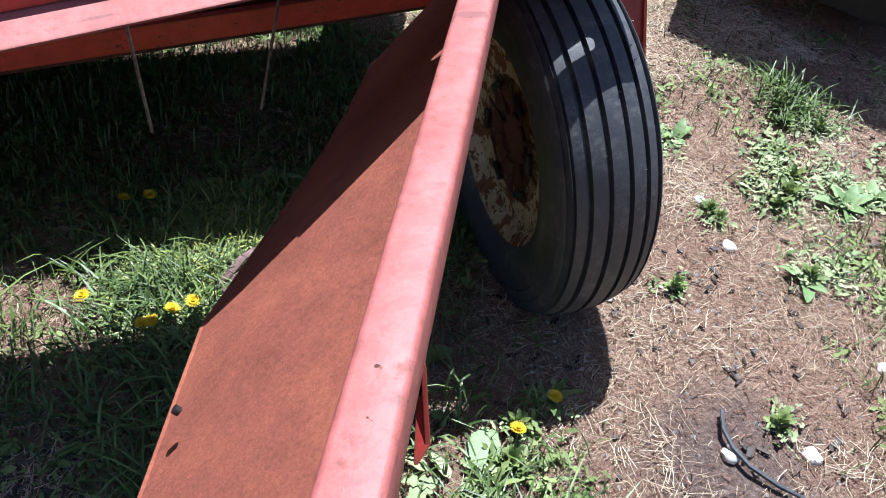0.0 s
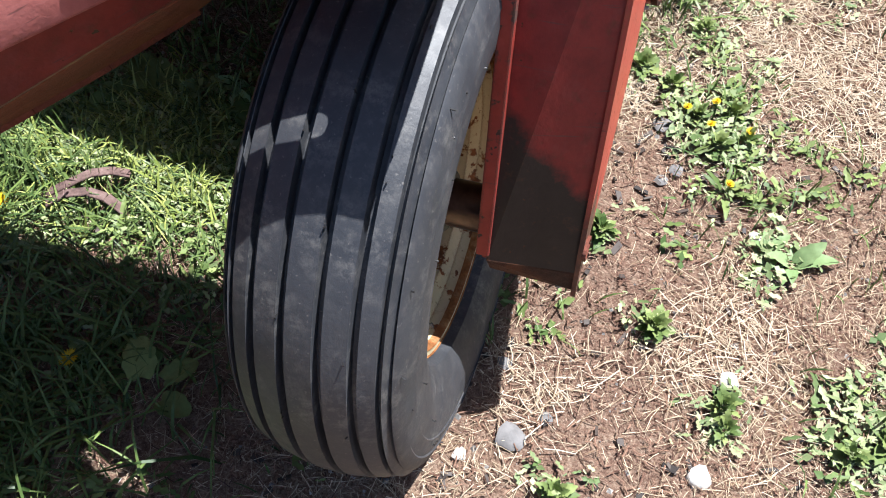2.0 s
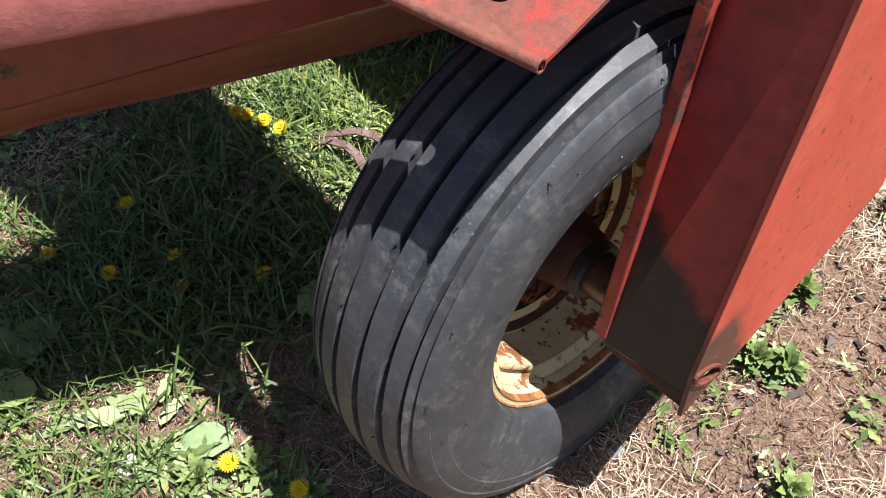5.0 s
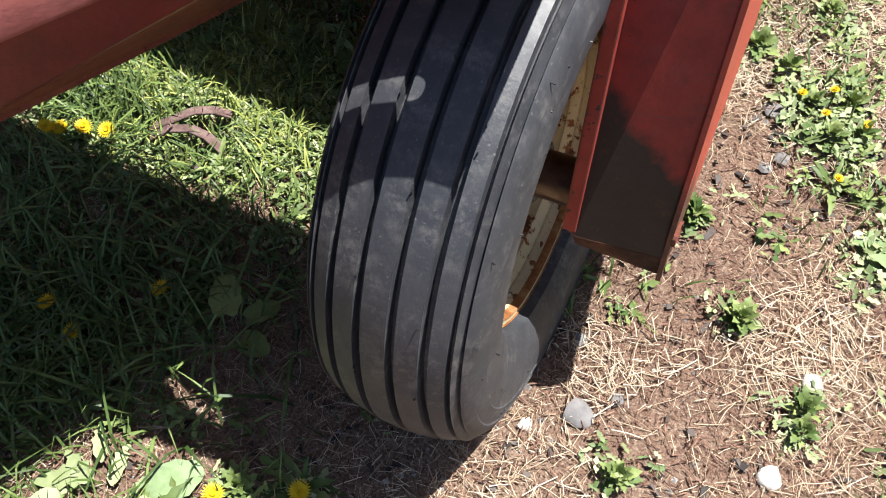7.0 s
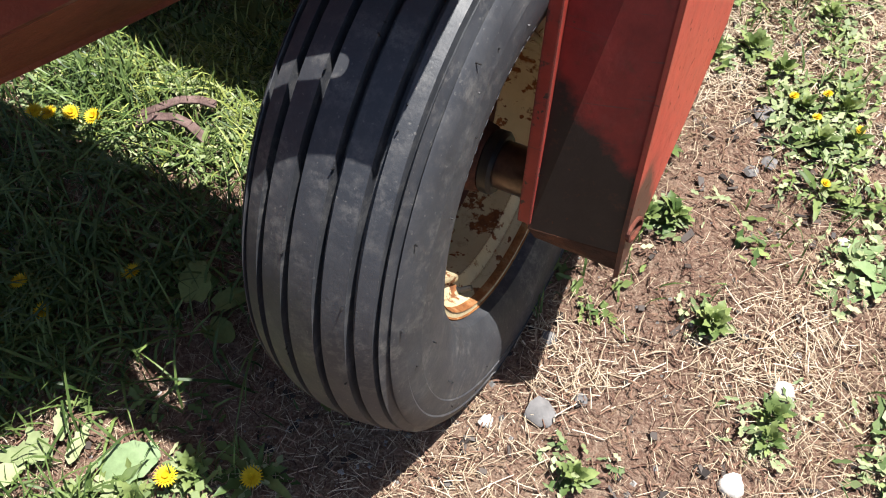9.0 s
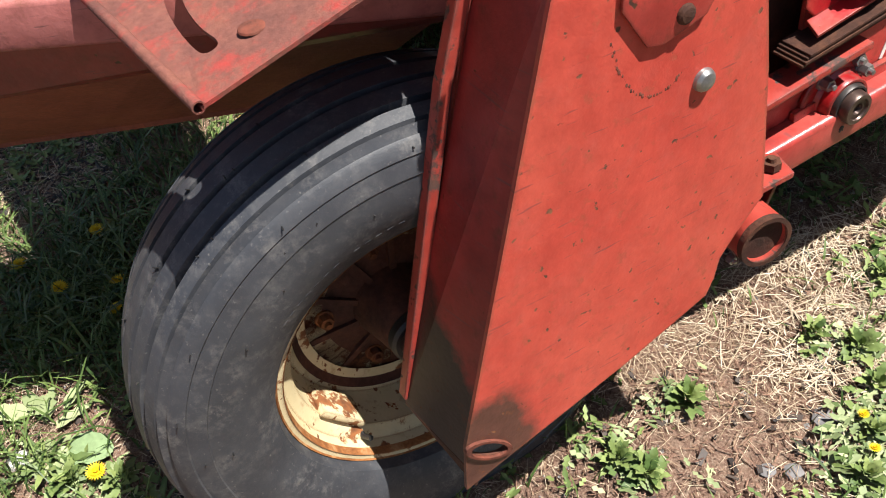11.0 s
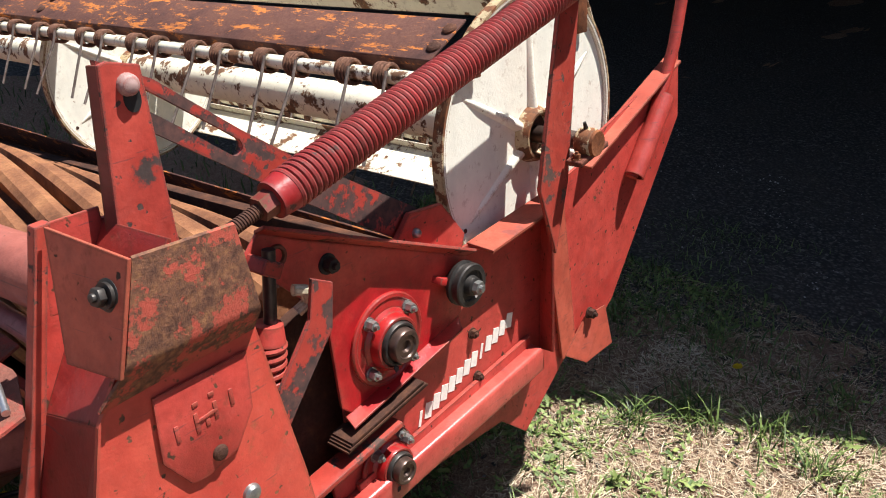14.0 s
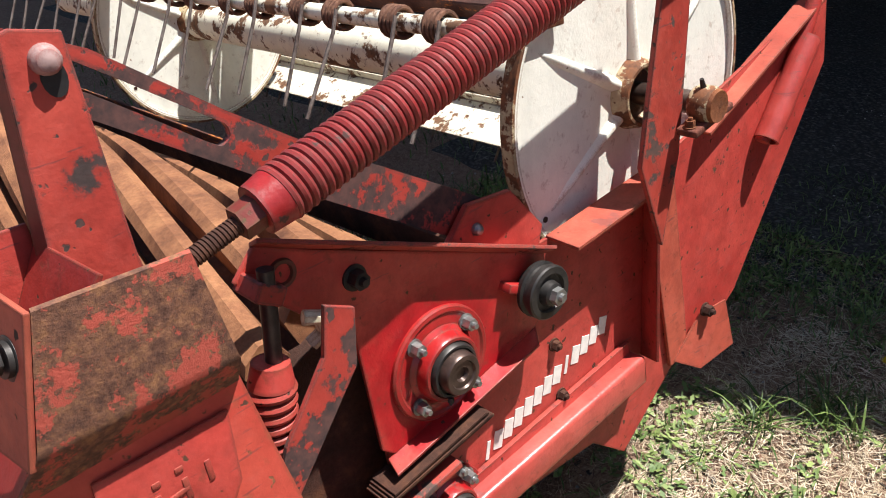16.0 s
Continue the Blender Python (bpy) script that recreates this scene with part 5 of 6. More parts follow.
def blades(places, tall, width, droop):
    vs, fs = [], []
    places = [p for p in places if not littered(*p) or rng.random() < 0.06]
    for x, y in places:
        a, h, w = rng.uniform(0, 2 * math.pi), rng.uniform(*tall), rng.uniform(*width)
        lean, d = rng.uniform(0.15, 0.7), rng.uniform(*droop)
        dx, dy, z = math.cos(a), math.sin(a), height(x, y) - 0.003
        i = len(vs)
        for k, (t, q) in enumerate(((0, 0.8), (0.35, 1.0), (0.7, 0.75), (1.0, 0.08))):
            r, up = h * lean * t * (0.5 + t * d), h * (t - d * 0.55 * t * t)
            cx, cy, cz, ww = x + dx * r, y + dy * r, z + up, w * q
            vs += [(cx - dy * ww, cy + dx * ww, cz), (cx + dy * ww, cy - dx * ww, cz)]
        fs += [(i, i + 1, i + 3, i + 2), (i + 2, i + 3, i + 5, i + 4), (i + 4, i + 5, i + 7, i + 6)]
    return vs, fs


stuff("grass", *blades(scatter(30000, lambda x, y: growth(x, y) ** 2 * (1.0 if x < -0.2 else 0.35)), (0.02, 0.085), (0.0009, 0.0022), (0.2, 1.0)), GRASS, "short green grass growing in patches", "grass")
TUFTS = [(0.12, 1.05, 0.10, 300), (0.18, 0.98, 0.08, 160), (0.12, 1.64, 0.07, 130), (0.30, 1.68, 0.07, 60), (-0.42, -0.52, 0.10, 90), (-0.85, 0.10, 0.10, 320), (-0.70, -0.30, 0.16, 420), (0.86, 0.42, 0.10, 300), (0.02, 1.52, 0.05, 60), (0.45, 1.62, 0.07, 50)]
tuft_places = [(cx + rng.normal(0, r * 0.5), cy + rng.normal(0, r * 0.5)) for cx, cy, r, n in TUFTS for _ in range(n)]
LONG = [(-0.75, -0.28, 0.22, 420), (-0.55, -0.20, 0.14, 220), (-0.95, -0.05, 0.18, 160), (-0.95, 0.34, 0.14, 120), (-0.37, -0.64, 0.05, 130), (-0.90, -0.42, 0.14, 110)]
long_places = [(cx + rng.normal(0, r * 0.7), cy + rng.normal(0, r * 0.7)) for cx, cy, r, n in LONG for _ in range(n)]
stuff("long_grass", *blades(long_places, (0.08, 0.17), (0.0012, 0.0028), (0.7, 1.5)), GRASS, "long broad grass blades arching over one another", "grass")
stuff("grass_tufts", *blades(tuft_places, (0.06, 0.15), (0.0012, 0.0026), (0.5, 1.3)), GRASS, "long green grass tufts bending over", "grass")


def leaf_mesh(length, width, lobes, seed, cup=0.25):
    """A leaf along +y with a wavy or lobed edge and a folded midrib."""
    r = random.Random(seed)
    bm = bmesh.new()
    n = 9
    rows = []
    for i in range(n + 1):
        t = i / n
        w = width * (math.sin(math.pi * min(1, t ** 0.75 * 0.98 + 0.02)) ** 0.7) * (1 - lobes * (0.5 + 0.5 * math.cos(t * 26 + seed)))
        z = length * cup * (t - t * t * 1.35) + r.uniform(-0.02, 0.02) * length
        rows.append([bm.verts.new((-w, t * length, z + w * 0.30 + r.uniform(-0.1, 0.1) * w)), bm.verts.new((0, t * length, z)), bm.verts.new((w, t * length, z + w * 0.30 + r.uniform(-0.1, 0.1) * w))])
    for a, b in zip(rows, rows[1:]):
        bm.faces.new((a[0], a[1], b[1], b[0]))
        bm.faces.new((a[1], a[2], b[2], b[1]))
    for f in bm.faces:
        f.smooth = True
    me = bpy.data.meshes.new("leaf")
    bm.to_mesh(me)
    bm.free()
    return me


def broad_leaf(length, width, seed):
    """A wide, blunt, wavy leaf along +y with veins pressed in."""
    r = random.Random(seed)
    bm = bmesh.new()
    n, across = 12, (-1.0, -0.72, -0.38, 0.0, 0.38, 0.72, 1.0)
    rows = []
    for i in range(n + 1):
        t = i / n
        w = width * (max(0.0, math.sin(math.pi * (0.06 + 0.90 * t) ** 0.85)) ** 0.55) * (1 + 0.07 * math.sin(t * 23 + seed))
        lift = length * (0.30 * t - 0.26 * t * t)
        rows.append([bm.verts.new((w * q, t * length - 0.10 * length * abs(q) * (1 - t), lift + 0.10 * w * q * q + 0.0022 * math.sin(9 * abs(q) - 14 * t) + r.uniform(-0.0012, 0.0012) - (0.0016 if q == 0 else 0))) for q in across])
    for a, b in zip(rows, rows[1:]):
        for k in range(len(across) - 1):
            bm.faces.new((a[k], a[k + 1], b[k + 1], b[k]))
    for f in bm.faces:
        f.smooth = True
    me = bpy.data.meshes.new("leaf")
    bm.to_mesh(me)
    bm.free()
    return me


def carpet(places, size):
    """Low leafy weeds that creep over the soil: many small pointed leaves in clumps."""
    vs, fs = [], []
    for cx, cy in places:
        for _ in range(int(rng.integers(5, 12))):
            x, y = cx + rng.normal(0, 0.018), cy + rng.normal(0, 0.018)
            a, l, tilt = rng.uniform(0, 6.283), rng.uniform(*size), rng.uniform(-0.1, 0.7)
            w, z = l * rng.uniform(0.11, 0.26), height(x, y) + rng.uniform(0.004, 0.022)
            u, v = Vector((math.cos(a), math.sin(a), tilt)) * l, Vector((-math.sin(a), math.cos(a), rng.uniform(-0.4, 0.4))) * w
            c, i = Vector((x, y, z)), len(vs)
            q, p = rng.uniform(0.25, 0.6), rng.uniform(0.7, 1.15)
            vs += [tuple(o) for o in (c - u * 0.5, c - u * 0.22 + v * p, c - u * 0.05 + v * q, c + u * 0.18 + v, c + u * 0.5, c + u * 0.15 - v * p, c - u * 0.02 - v * q, c - u * 0.25 - v, c - Z * (0.15 * w))]
            fs += [(i + k, i + 8, i + (k + 1) % 8) for k in range(8)]
    return vs, fs


def thick(x, y):
    return max(0.0, growth(x, y) - 0.30) ** 1.2 * (0.7 if x < -0.25 else 0.9)


stuff("creeping_weeds", *carpet(scatter(2600, thick), (0.010, 0.034)), LEAF, "low creeping green weeds with small leaves", "weeds")
LEAVES = {"dandelion": [leaf_mesh(0.075, 0.011, 0.55, k) for k in range(4)], "dock": [leaf_mesh(0.075, 0.019, 0.16, 10 + k) for k in range(4)],
          "small": [leaf_mesh(0.040, 0.0125, 0.45, 20 + k) for k in range(4)],
          "broad": [broad_leaf(0.105, 0.040, 30 + k) for k in range(3)], "broad_shade_green": [broad_leaf(0.105, 0.040, 50 + k) for k in range(3)], "ragged": [leaf_mesh(0.085, 0.020, 0.55, 40 + k, 0.12) for k in range(4)]}
# Burdock has two leaf colours: a pale one, and a darker one for shade.
for kind, mat in (("dandelion", LEAF), ("dock", LEAF_GREY), ("small", LEAF), ("broad", LEAF_DUSTY), ("broad_shade_green", LEAF), ("ragged", LEAF_PALE)):
    for me in LEAVES[kind]:
        me.materials.append(mat)


round_weeds = []


def weed(kind, x, y, size, count, label, group):
    ob = thing({"dandelion": "dandelion_plant", "dock": "dock_plant", "small": "leafy_weed"}[kind], label, "weed", group, pose(x, y, height(x, y) - 0.002))
    round_weeds.extend((x + rng.normal(0, 0.026 * size), y + rng.normal(0, 0.026 * size)) for _ in range(4))
    for k in range(count):
        inner = k / count
        lf = new("leaf", LEAVES[kind][k % 4])
        lf.parent = ob
        lift = rng.uniform(2, 16) + 52 * inner * (1.2 if kind == "small" else 0.7)
        lf.matrix_basis = pose(0, 0, 0.002 + (0.022 * inner if kind == "small" else 0.006 * inner), 0, 0, 137.5 * k + rng.uniform(-15, 15)) @ pose(0, 0.004, 0, lift, rng.uniform(-18, 18), 0) @ Matrix.Diagonal((*(size * rng.uniform(0.45, 1.15) * (1 - 0.35 * inner),) * 3, 1))
    return ob


for x, y, s, n in ((0.14, 0.32, 1.25, 20), (0.252, 0.166, 1.15, 18), (0.165, -0.13, 1.0, 16), (0.095, 0.30, 1.2, 18), (0.07, 0.45, 1.2, 16), (0.375, 0.035, 0.9, 12), (0.30, 0.57, 1.1, 16), (0.255, 0.63, 1.1, 16),
                   (0.32, 0.66, 1.1, 14), (0.35, 0.60, 1.0, 12), (0.37, 0.07, 1.0, 14), (0.60, 0.08, 1.3, 16), (0.66, 0.14, 1.2, 14), (0.55, 0.05, 1.1, 14), (0.137, 0.734, 1.3, 16), (0.24, 0.876, 1.0, 12), (0.08, 0.70, 1.0, 14),
                   (0.05, 0.88, 1.0, 12), (0.20, 0.70, 1.1, 12), (-0.33, -0.43, 1.2, 16), (-0.29, -0.36, 1.1, 14), (0.17, -0.49, 1.1, 12), (0.47, -0.18, 1.1, 12), (0.86, 0.30, 1.3, 16), (0.78, 0.35, 1.2, 14), (0.10, 1.30, 1.0, 12), (0.28, 1.20, 1.0, 12)):
    weed("small", x, y, s * 0.85, int(n * 1.7), "small bushy green weed on the dry soil", "weeds in the yard")
for x, y, s, n in ((0.412, 0.374, 0.72, 9), (0.45, -0.19, 0.9, 8), (0.72, 0.01, 1.2, 9), (0.45, 0.36, 1.0, 7), (-0.62, 0.42, 1.1, 7), (-0.50, 0.36, 1.2, 7), (0.80, 0.02, 1.1, 8), (0.20, 1.02, 0.9, 6)):
    weed("dock", x, y, s, n, "broad-leaved grey-green dock plant on the soil", "broad-leaved weeds")
for x, y, s, n in ((-0.92, 0.05, 1.0, 11), (-0.66, -0.25, 1.2, 12), (-0.83, -0.26, 1.1, 11), (-0.72, -0.36, 1.1, 11), (-0.53, -0.16, 1.1, 11), (-0.21, -0.32, 1.2, 12), (0.327, 0.475, 1.0, 12), (-0.38, -0.46, 1.2, 12), (0.90, 0.50, 1.2, 11), (0.70, 0.25, 1.1, 11), (-0.45, 0.02, 1.0, 10), (-0.60, 0.08, 1.0, 10)):
    weed("dandelion", x, y, s, n, "flat dandelion plant with toothed green leaves", "dandelion plants")

def spread_plant(name, label, leaves):
    """A plant built leaf by leaf: kind, place, heading and size of each leaf."""
    x0, y0 = leaves[0][1], leaves[0][2]
    ob = thing(name, label, "weed", "broad-leaved weeds", pose(x0, y0, height(x0, y0)))
    for k, (kind, x, y, turn, size) in enumerate(leaves):
        lf = new("leaf", LEAVES[kind][k % len(LEAVES[kind])])
        lf.parent = ob
        lf.matrix_basis = pose(x - x0, y - y0, height(x, y) - height(x0, y0) + 0.008 + 0.012 * rng.random(), rng.uniform(-4, 8), rng.uniform(-10, 10), turn) @ Matrix.Scale(size, 4)
    return ob


spread_plant("burdock_plant", "pale sprawling burdock with one broad dusty leaf on bare soil", [
    ("broad", -0.388, -0.418, -38, 0.72), ("ragged", -0.47, -0.43, 120, 1.0), ("ragged", -0.46, -0.44, 70, 0.8), ("ragged", -0.44, -0.43, 15, 0.75), ("ragged", -0.49, -0.46, 150, 1.1), ("ragged", -0.53, -0.50, 165, 1.0),
    ("ragged", -0.43, -0.46, -60, 0.7), ("ragged", -0.41, -0.47, -100, 0.6), ("ragged", -0.47, -0.41, 40, 0.7), ("ragged", -0.37, -0.47, -20, 0.6), ("ragged", -0.36, -0.45, 20, 0.55), ("ragged", -0.39, -0.46, 200, 0.6)])
spread_plant("burdock_plant", "broad burdock leaves coloured darker green for shade, in the shaded grass", [("broad_shade_green", -0.73, -0.60, 60, 1.2), ("broad_shade_green", -0.70, -0.56, 10, 1.0), ("broad_shade_green", -0.76, -0.57, 110, 1.1), ("broad_shade_green", -0.68, -0.61, -50, 0.9)])
spread_plant("burdock_plant", "broad burdock leaves coloured darker green for shade, in the shaded grass", [("broad_shade_green", -0.44, -0.15, 30, 0.6), ("broad_shade_green", -0.43, -0.12, 100, 0.55), ("broad_shade_green", -0.41, -0.14, -40, 0.5), ("broad_shade_green", -0.40, -0.17, -100, 0.5)])
spread_plant("burdock_plant", "broad burdock leaves in the darker shade green by the lit strip of soil", [("broad_shade_green", -0.50, 0.29, -60, 0.55), ("broad_shade_green", -0.48, 0.35, 40, 0.9), ("broad_shade_green", -0.52, 0.36, 110, 0.9), ("broad_shade_green", -0.68, 0.38, 60, 1.0), ("broad_shade_green", -0.72, 0.36, 140, 0.9), ("broad_shade_green", -0.66, 0.35, -10, 0.8)])
stuff("weed_patches", *carpet(round_weeds, (0.008, 0.026)), LEAF_PALE, "ragged low green leaves round the weeds", "weeds")
GREEN_SPOTS = [(0.60, 0.10, 0.09, 48), (0.80, 0.05, 0.10, 48), (0.86, 0.34, 0.10, 48), (0.66, 0.24, 0.07, 30), (0.28, 0.60, 0.06, 40), (0.52, -0.16, 0.06, 20), (0.40, 0.36, 0.05, 12), (0.30, 0.85, 0.10, 26), (0.45, 1.15, 0.14, 36)]
spots = [(cx + rng.normal(0, r * 0.6), cy + rng.normal(0, r * 0.6)) for cx, cy, r, n in GREEN_SPOTS for _ in range(int(n * 0.9))]
stuff("leafy_patches", *carpet(spots, (0.009, 0.034)), LEAF_PALE, "ragged leafy green patches on the soil", "weeds")
# the sunny patch between the wheel and the pan: sunlight put into a brighter grass colour
PATCH = [(-0.80, 0.14, 0.13, 900), (-0.70, 0.27, 0.12, 900), (-0.56, 0.20, 0.10, 550), (-0.62, 0.33, 0.10, 400)]
sunny = [(cx + rng.normal(0, r * 0.6), cy + rng.normal(0, r * 0.6)) for cx, cy, r, n in PATCH for _ in range(int(n * 0.75))]
sunny = [(x, y) for x, y in sunny if math.hypot((x + 0.655) / 0.085, (y - 0.135) / 0.05) > 0.9]
stuff("sunny_grass", *blades(sunny, (0.025, 0.085), (0.0010, 0.0024), (0.4, 1.3)), GRASS_SUNLIT, "yellow-green grass and weeds beside the wheel", "grass")
stuff("sunny_weeds", *carpet(sunny[::3], (0.008, 0.024)), LEAF_PALE, "low pale leaves between the grass", "weeds")
# thin growth over the rest of the yard
far = scatter(9000, lambda x, y: growth(x, y) ** 2 if max(abs(x), abs(y - 0.7)) > 1.2 else 0.0, (-4.5, 4.5), (-4.0, 2.2))
stuff("yard_grass", *blades(far, (0.03, 0.10), (0.0015, 0.004), (0.2, 1.0)), GRASS, "thin green grass over the open yard", "grass")

shaded = scatter(6500, lambda x, y: min(1.0, max(0.0, 0.75 + 1.2 * noise.noise((x * 2.2, y * 2.2, 8.0)) - 0.5 * max(0.0, y - 2.2))), (-0.9, 1.9), (1.72, 2.75))
stuff("shaded_grass", *blades(shaded, (0.02, 0.07), (0.0010, 0.0024), (0.4, 1.3)), GRASS, "thin grass in the shade before the barn", "grass")

spot_places = [(x, y) for x, y in scatter(6000, lambda x, y: 0.9, (-1.5, -0.9), (-0.55, -0.05)) if littered(x, y)]
stuff("shaded_straw", *strips(spot_places[:1500], (0.012, 0.070), (0.0004, 0.0011), 0.2), STRAW, "broken straw lying on dark shaded soil", "straw")
stuff("bark_litter", *strips(spot_places[1500:], (0.006, 0.028), (0.0010, 0.0040), 0.4), BARK, "dark bark chips and rotten stalks on shaded soil", "litter")

flower_mesh = None
for x, y, h in ((-0.981, 0.111, 0.05), (-0.900, 0.013, 0.05), (-0.846, 0.036, 0.05), (-0.800, 0.057, 0.05), (-1.125, -0.03, 0.05), (-0.855, 0.382, 0.05), (-0.91, 0.366, 0.05), (1.15, 0.95, 0.06), (-0.868, 0.026, 0.04), (-0.836, -0.259, 0.05),
                (-0.727, -0.362, 0.05), (-0.66, -0.257, 0.05), (-0.61, -0.266, 0.04), (-0.53, -0.164, 0.04), (-0.213, -0.326, 0.03), (-0.309, -0.391, 0.04), (-0.836, -0.411, 0.04), (0.325, 0.476, 0.03), (0.239, 0.631, 0.03), (0.291, 0.663, 0.03), (0.286, 0.60, 0.03), (0.149, 1.873, 0.04), (0.35, 0.62, 0.03)):
    z = height(x, y)
    fl = thing("dandelion_flower", "yellow dandelion flower on a short stem", "flower", "dandelion flowers", pose(x, y, z, rng.uniform(-15, 15), rng.uniform(-15, 15), rng.uniform(0, 360)))
    st = part("stem", sweep([(0.004, 0, -0.004), (0.002, 0, h * 0.5), (0, 0, h)], 0.0016, 6), LEAF, fl)
    if flower_mesh is None:
        bm = bmesh.new()
        for ring, (cnt, l, tilt) in enumerate(((22, 0.017, 12), (18, 0.014, 32), (12, 0.010, 58))):
            for k in range(cnt):
                a = 2 * math.pi * (k + 0.5 * ring) / cnt
                u, up, sdw = Vector((math.cos(a), math.sin(a), 0)), Vector((0, 0, 1)), Vector((-math.sin(a), math.cos(a), 0))
                tipv = u * l * math.cos(radians(tilt)) + up * l * math.sin(radians(tilt))
                vs = [bm.verts.new(p) for p in (sdw * 0.0006, tipv * 0.6 + sdw * 0.0018, tipv, tipv * 0.6 - sdw * 0.0018)]
                bm.faces.new(vs)
        head = part("petals", bm, YELLOW, fl, "yellow petals", smooth=False)
        flower_mesh = head.data
    else:
        head = new("petals", flower_mesh)
        head["label"] = "yellow petals"
        head.parent = fl
    head.location = (0, 0, h)
    if x > 0.2 and y < 1:
        head.scale = (0.55, 0.55, 0.6)


def stone(x, y, r, label, mat=STONE, flat=0.6, seed=0):
    bm = bmesh.new()
    bmesh.ops.create_icosphere(bm, subdivisions=2, radius=r)
    for v in bm.verts:
        v.co *= 1 + 0.45 * noise.noise(v.co / r * 0.9 + Vector((seed, 0, 0)))
        v.co.z *= flat
    ob = part("stone", bm, mat, None, smooth=True, angle=50)
    ob.location = (x, y, height(x, y) + r * 0.25)
    ob.rotation_euler = (0, 0, seed * 1.3)
    return tagged(ob, label, "stone", "stones on the soil")


for i, (x, y, r) in enumerate(((0.374, 0.114, 0.017), (0.353, -0.043, 0.018), (0.027, -0.109, 0.011), (0.46, -0.433, 0.014), (0.39, 0.40, 0.012), (-0.42, -0.50, 0.02), (0.05, -0.52, 0.016), (0.19, -0.56, 0.018))):
    stone(x, y, r, "small white stone lying on the soil", WHITE_STONE, 0.7, i)
for i, (x, y, r) in enumerate(((0.09, -0.066, 0.022), (0.20, 0.60, 0.018), (0.05, 0.05, 0.012), (-0.75, -0.20, 0.02), (0.13, -0.02, 0.010), (0.24, 0.50, 0.014), (0.22, 0.47, 0.012))):
    stone(x, y, r, "flat dark grey stone lying on the soil", STONE_DARK, 0.30, 20 + i)

pv, pf = [], []
for x, y in scatter(11000, lambda x, y: 0.35 + math.exp(-((x - 0.12) ** 2 + (y + 0.45) ** 2) / 0.12) + (0.9 if y > 2.2 else 0.0), (-1.5, 1.6), (-0.95, 4.0)):
    r, z, a = 0.0010 + 0.0048 * rng.random() ** 2.5, height(x, y), rng.uniform(0, 6)
    i = len(pv)
    pv += [(x + r * 1.2 * math.cos(a), y + r * 1.2 * math.sin(a), z), (x - r * math.sin(a), y + r * math.cos(a), z), (x - r * 1.1 * math.cos(a), y - r * math.sin(a), z), (x + r * math.sin(a), y - r * math.cos(a), z), (x + r * 0.3, y, z + r * 1.1), (x - r * 0.4, y + r * 0.2, z + r * 0.9)]
    pf += [(i, i + 1, i + 4), (i + 1, i + 5, i + 4), (i + 1, i + 2, i + 5), (i + 2, i + 3, i + 5), (i + 3, i + 4, i + 5), (i + 3, i, i + 4)]
stuff("gravel_chips", pv, pf, STONE, "loose grey gravel chips in the soil", "gravel")
cv, cf = [], []
for x, y in scatter(1500, lambda x, y: 0.2 + math.exp(-((x - 0.25) ** 2 + (y - 0.62) ** 2) / 0.03)):
    l, w, z, a = rng.uniform(0.004, 0.014), rng.uniform(0.002, 0.006), height(x, y) + 0.004, rng.uniform(0, 6.3)
    u, v = Vector((math.cos(a) * l, math.sin(a) * l, rng.uniform(-0.3, 0.3) * l)), Vector((-math.sin(a) * w, math.cos(a) * w, rng.uniform(-0.3, 0.3) * w))
    c, i = Vector((x, y, z)), len(cv)
    cv += [tuple(c - u - v), tuple(c + u - v * 0.6), tuple(c + u * 0.8 + v), tuple(c - u * 0.9 + v * 0.8)] + [tuple(c - u - v + Z * 0.003), tuple(c + u - v * 0.6 + Z * 0.003), tuple(c + u * 0.8 + v + Z * 0.003), tuple(c - u * 0.9 + v * 0.8 + Z * 0.003)]
    cf += [(i + 4, i + 5, i + 6, i + 7), (i, i + 1, i + 5, i + 4), (i + 1, i + 2, i + 6, i + 5), (i + 2, i + 3, i + 7, i + 6), (i + 3, i, i + 4, i + 7)]
stuff("bark_chips", cv, cf, BARK, "dark bark chips scattered on the soil", "bark")

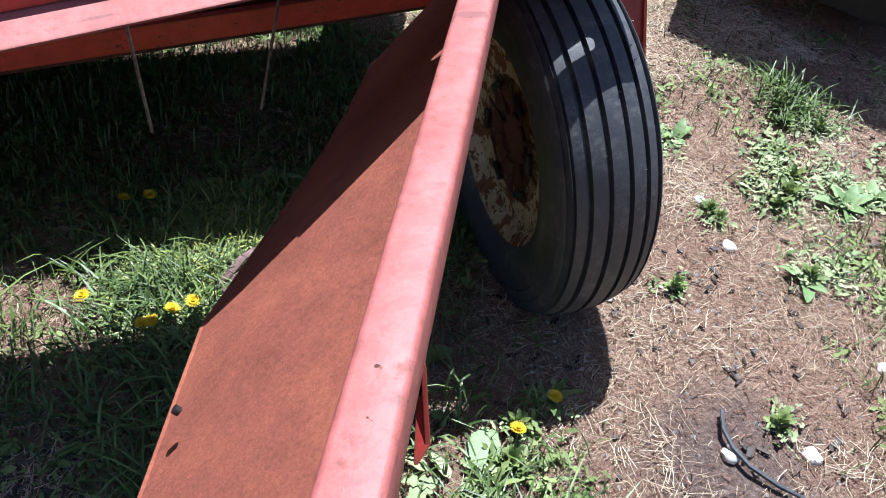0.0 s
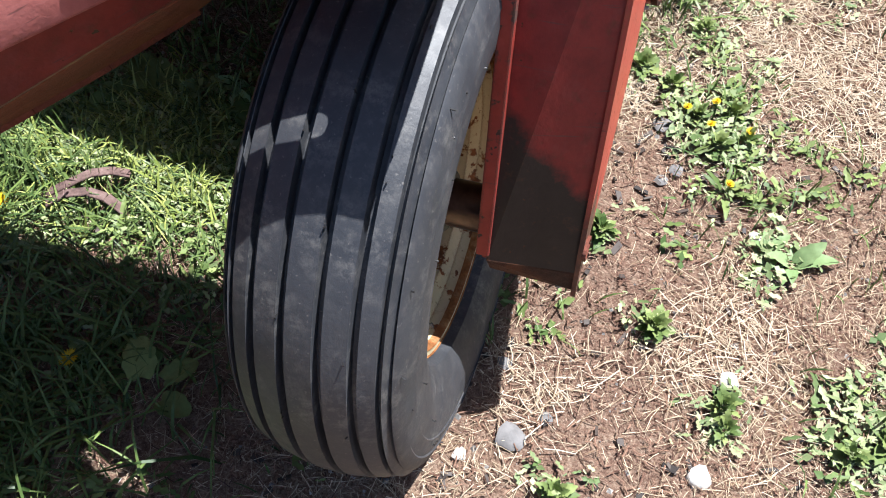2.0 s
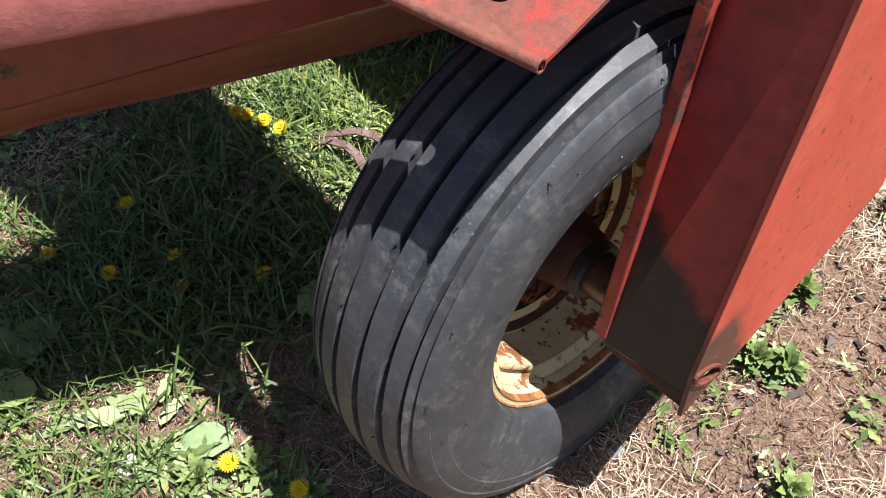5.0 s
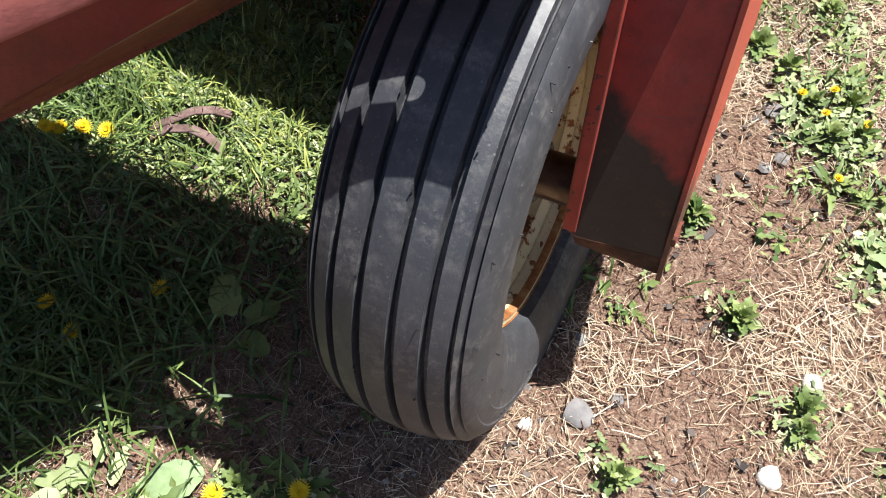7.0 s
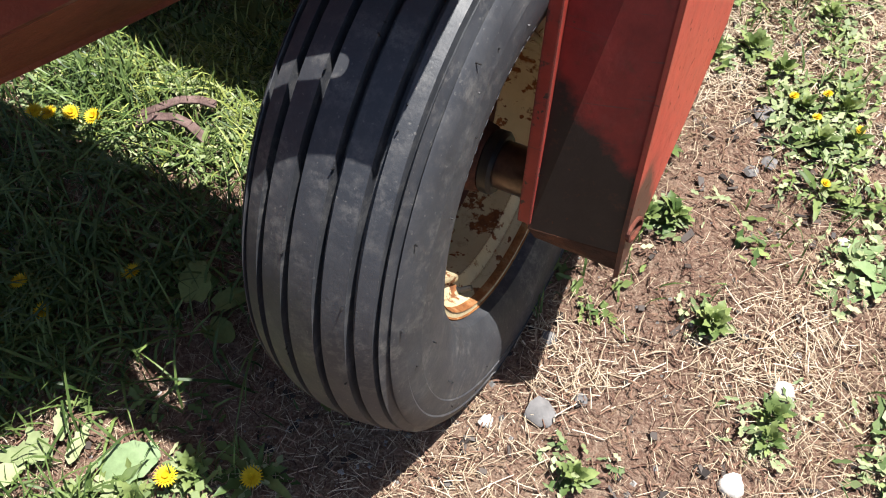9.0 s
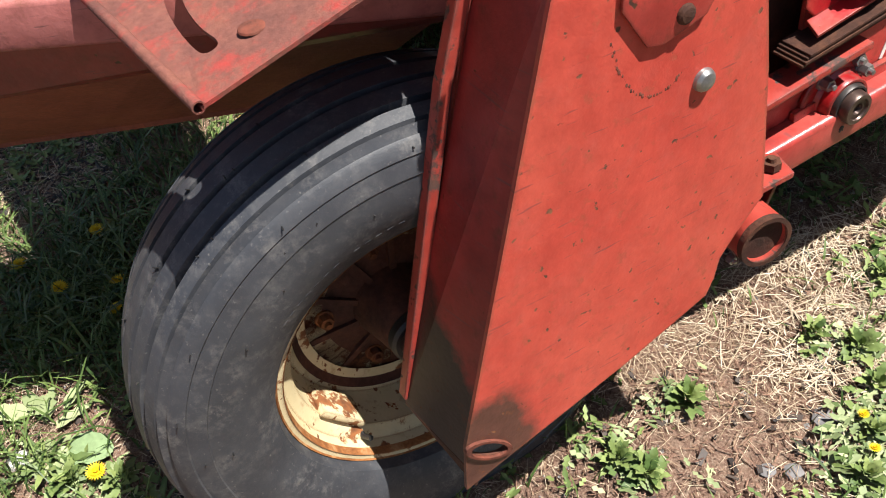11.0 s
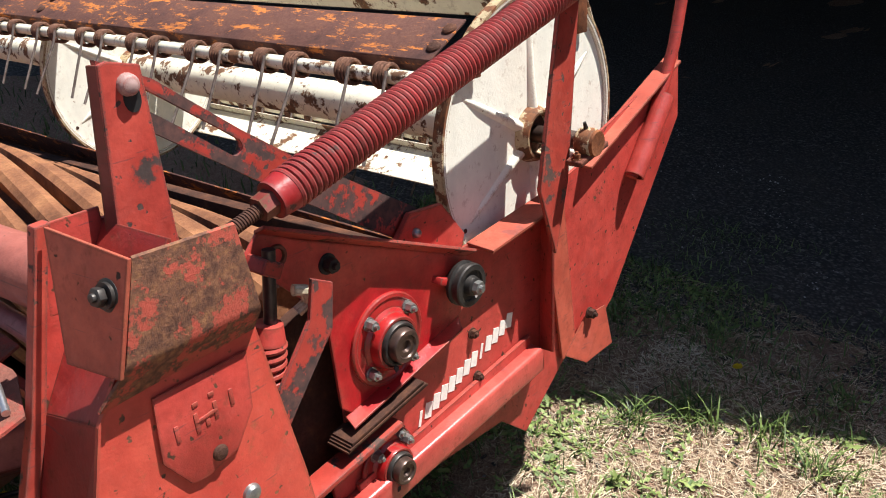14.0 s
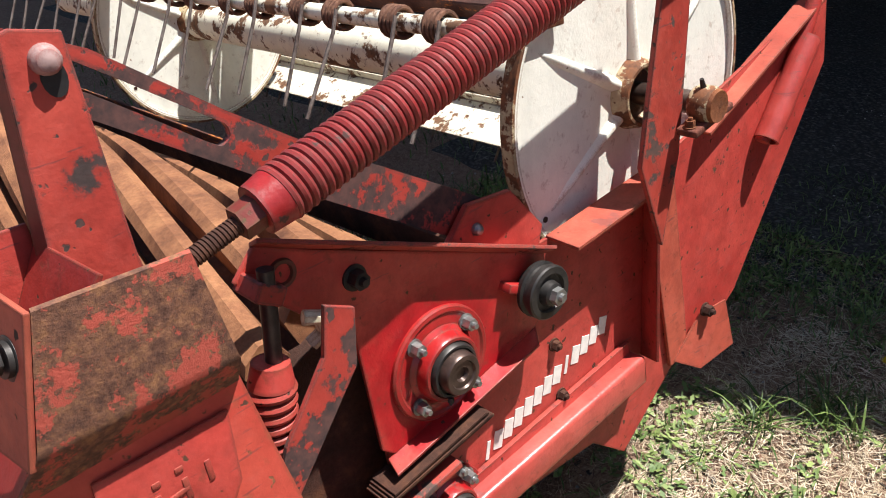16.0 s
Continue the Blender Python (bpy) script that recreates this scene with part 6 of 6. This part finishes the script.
# a bent rubber strip and curved iron scraps
strip = part("rubber_strip", sweep([(0.080, -0.435, 0.010), (0.058, -0.475, 0.013), (0.052, -0.515, 0.014), (0.060, -0.555, 0.013), (0.088, -0.600, 0.010), (0.125, -0.640, 0.006)], [0.003, 0.0045, 0.0045, 0.0045, 0.0045, 0.003], 8), RUBBER)
tagged(strip, "bent dark rubber strip lying on bare soil", "rubber strip")
for points in (((-0.752, 0.092, 0.012), (-0.715, 0.113, 0.030), (-0.684, 0.143, 0.038), (-0.655, 0.160, 0.036), (-0.630, 0.170, 0.026)), ((-0.735, 0.078, 0.014), (-0.705, 0.096, 0.032), (-0.670, 0.109, 0.036), (-0.640, 0.111, 0.030), (-0.608, 0.106, 0.012))):
    scrap_bm = bmesh.new()
    for a_, b_ in zip(points, points[1:]):
        bar(a_, b_, 0.017, 0.005, Z, 0.0012, 1, bm=scrap_bm)
    s_ob = part("iron_scrap", scrap_bm, SCRAP)
    tagged(s_ob, "curved rusty scrap of flat iron lying in the grass", "scrap metal", "iron scraps")

# ---- unidentified dark object at the yard's edge: a stand-in box with added wheels ----
trailer = thing("unknown_dark_object", "black stand-in for an unidentified dark object at the edge of the yard", "trailer", m=Matrix.Identity(4))
tb_ = bmesh.new()
foot_ = [(0.98, 1.20), (1.32, 0.55), (2.50, 1.15), (2.16, 1.80)]
lo_ = [tb_.verts.new((x, y, 0.10)) for x, y in foot_]
hi_ = [tb_.verts.new((x, y, 0.98)) for x, y in foot_]
tb_.faces.new(lo_[::-1])
tb_.faces.new(hi_)
for k in range(4):
    tb_.faces.new((lo_[k], lo_[(k + 1) % 4], hi_[(k + 1) % 4], hi_[k]))
part("body", rounded(tb_, 0.02, 2), BLACK, trailer, "plain black stand-in box")
for x, y in ((1.30, 0.80), (2.20, 1.30)):
    part("wheel", lathe([(-0.08, 0.0), (-0.08, 0.17), (-0.06, 0.20), (0.06, 0.20), (0.08, 0.17), (0.08, 0.0)], (x + 0.2, y + 0.35, 0.19), 32), RUBBER, trailer)

# ---- small things in the barn ----
bucket = thing("plastic_bucket", "white plastic bucket on the barn floor", "bucket", m=pose(-3.71, 3.78, height(-3.71, 3.78) + 0.012) @ Matrix.Scale(0.66, 4))
bk = bmesh.new()
for r0, z0, r1, z1 in ((0.10, 0.0, 0.125, 0.26), (0.135, 0.26, 0.135, 0.275)):
    rod((0, 0, z0), (0, 0, z1), r0, 28, r1, bm=bk)
part("pail", bk, WHITE_STONE, bucket)
part("handle", sweep([(0.13, 0, 0.25), (0.12, 0.06, 0.20), (0.0, 0.14, 0.17), (-0.12, 0.06, 0.20), (-0.13, 0, 0.25)], 0.004, 6), STEEL, bucket)
tub = part("plastic_tub", lathe([(0.0, 0.0), (0.0, 0.10), (0.05, 0.13), (0.055, 0.13), (0.01, 0.09), (0.01, 0.0)], (0, 0, 0), 28), GREEN)
tub.matrix_world = pose(-3.50, 3.81, height(-3.50, 3.81) + 0.014, 0, -90, 0) @ Matrix.Scale(0.5, 4)
tagged(tub, "small green plastic tub on the barn floor", "tub")
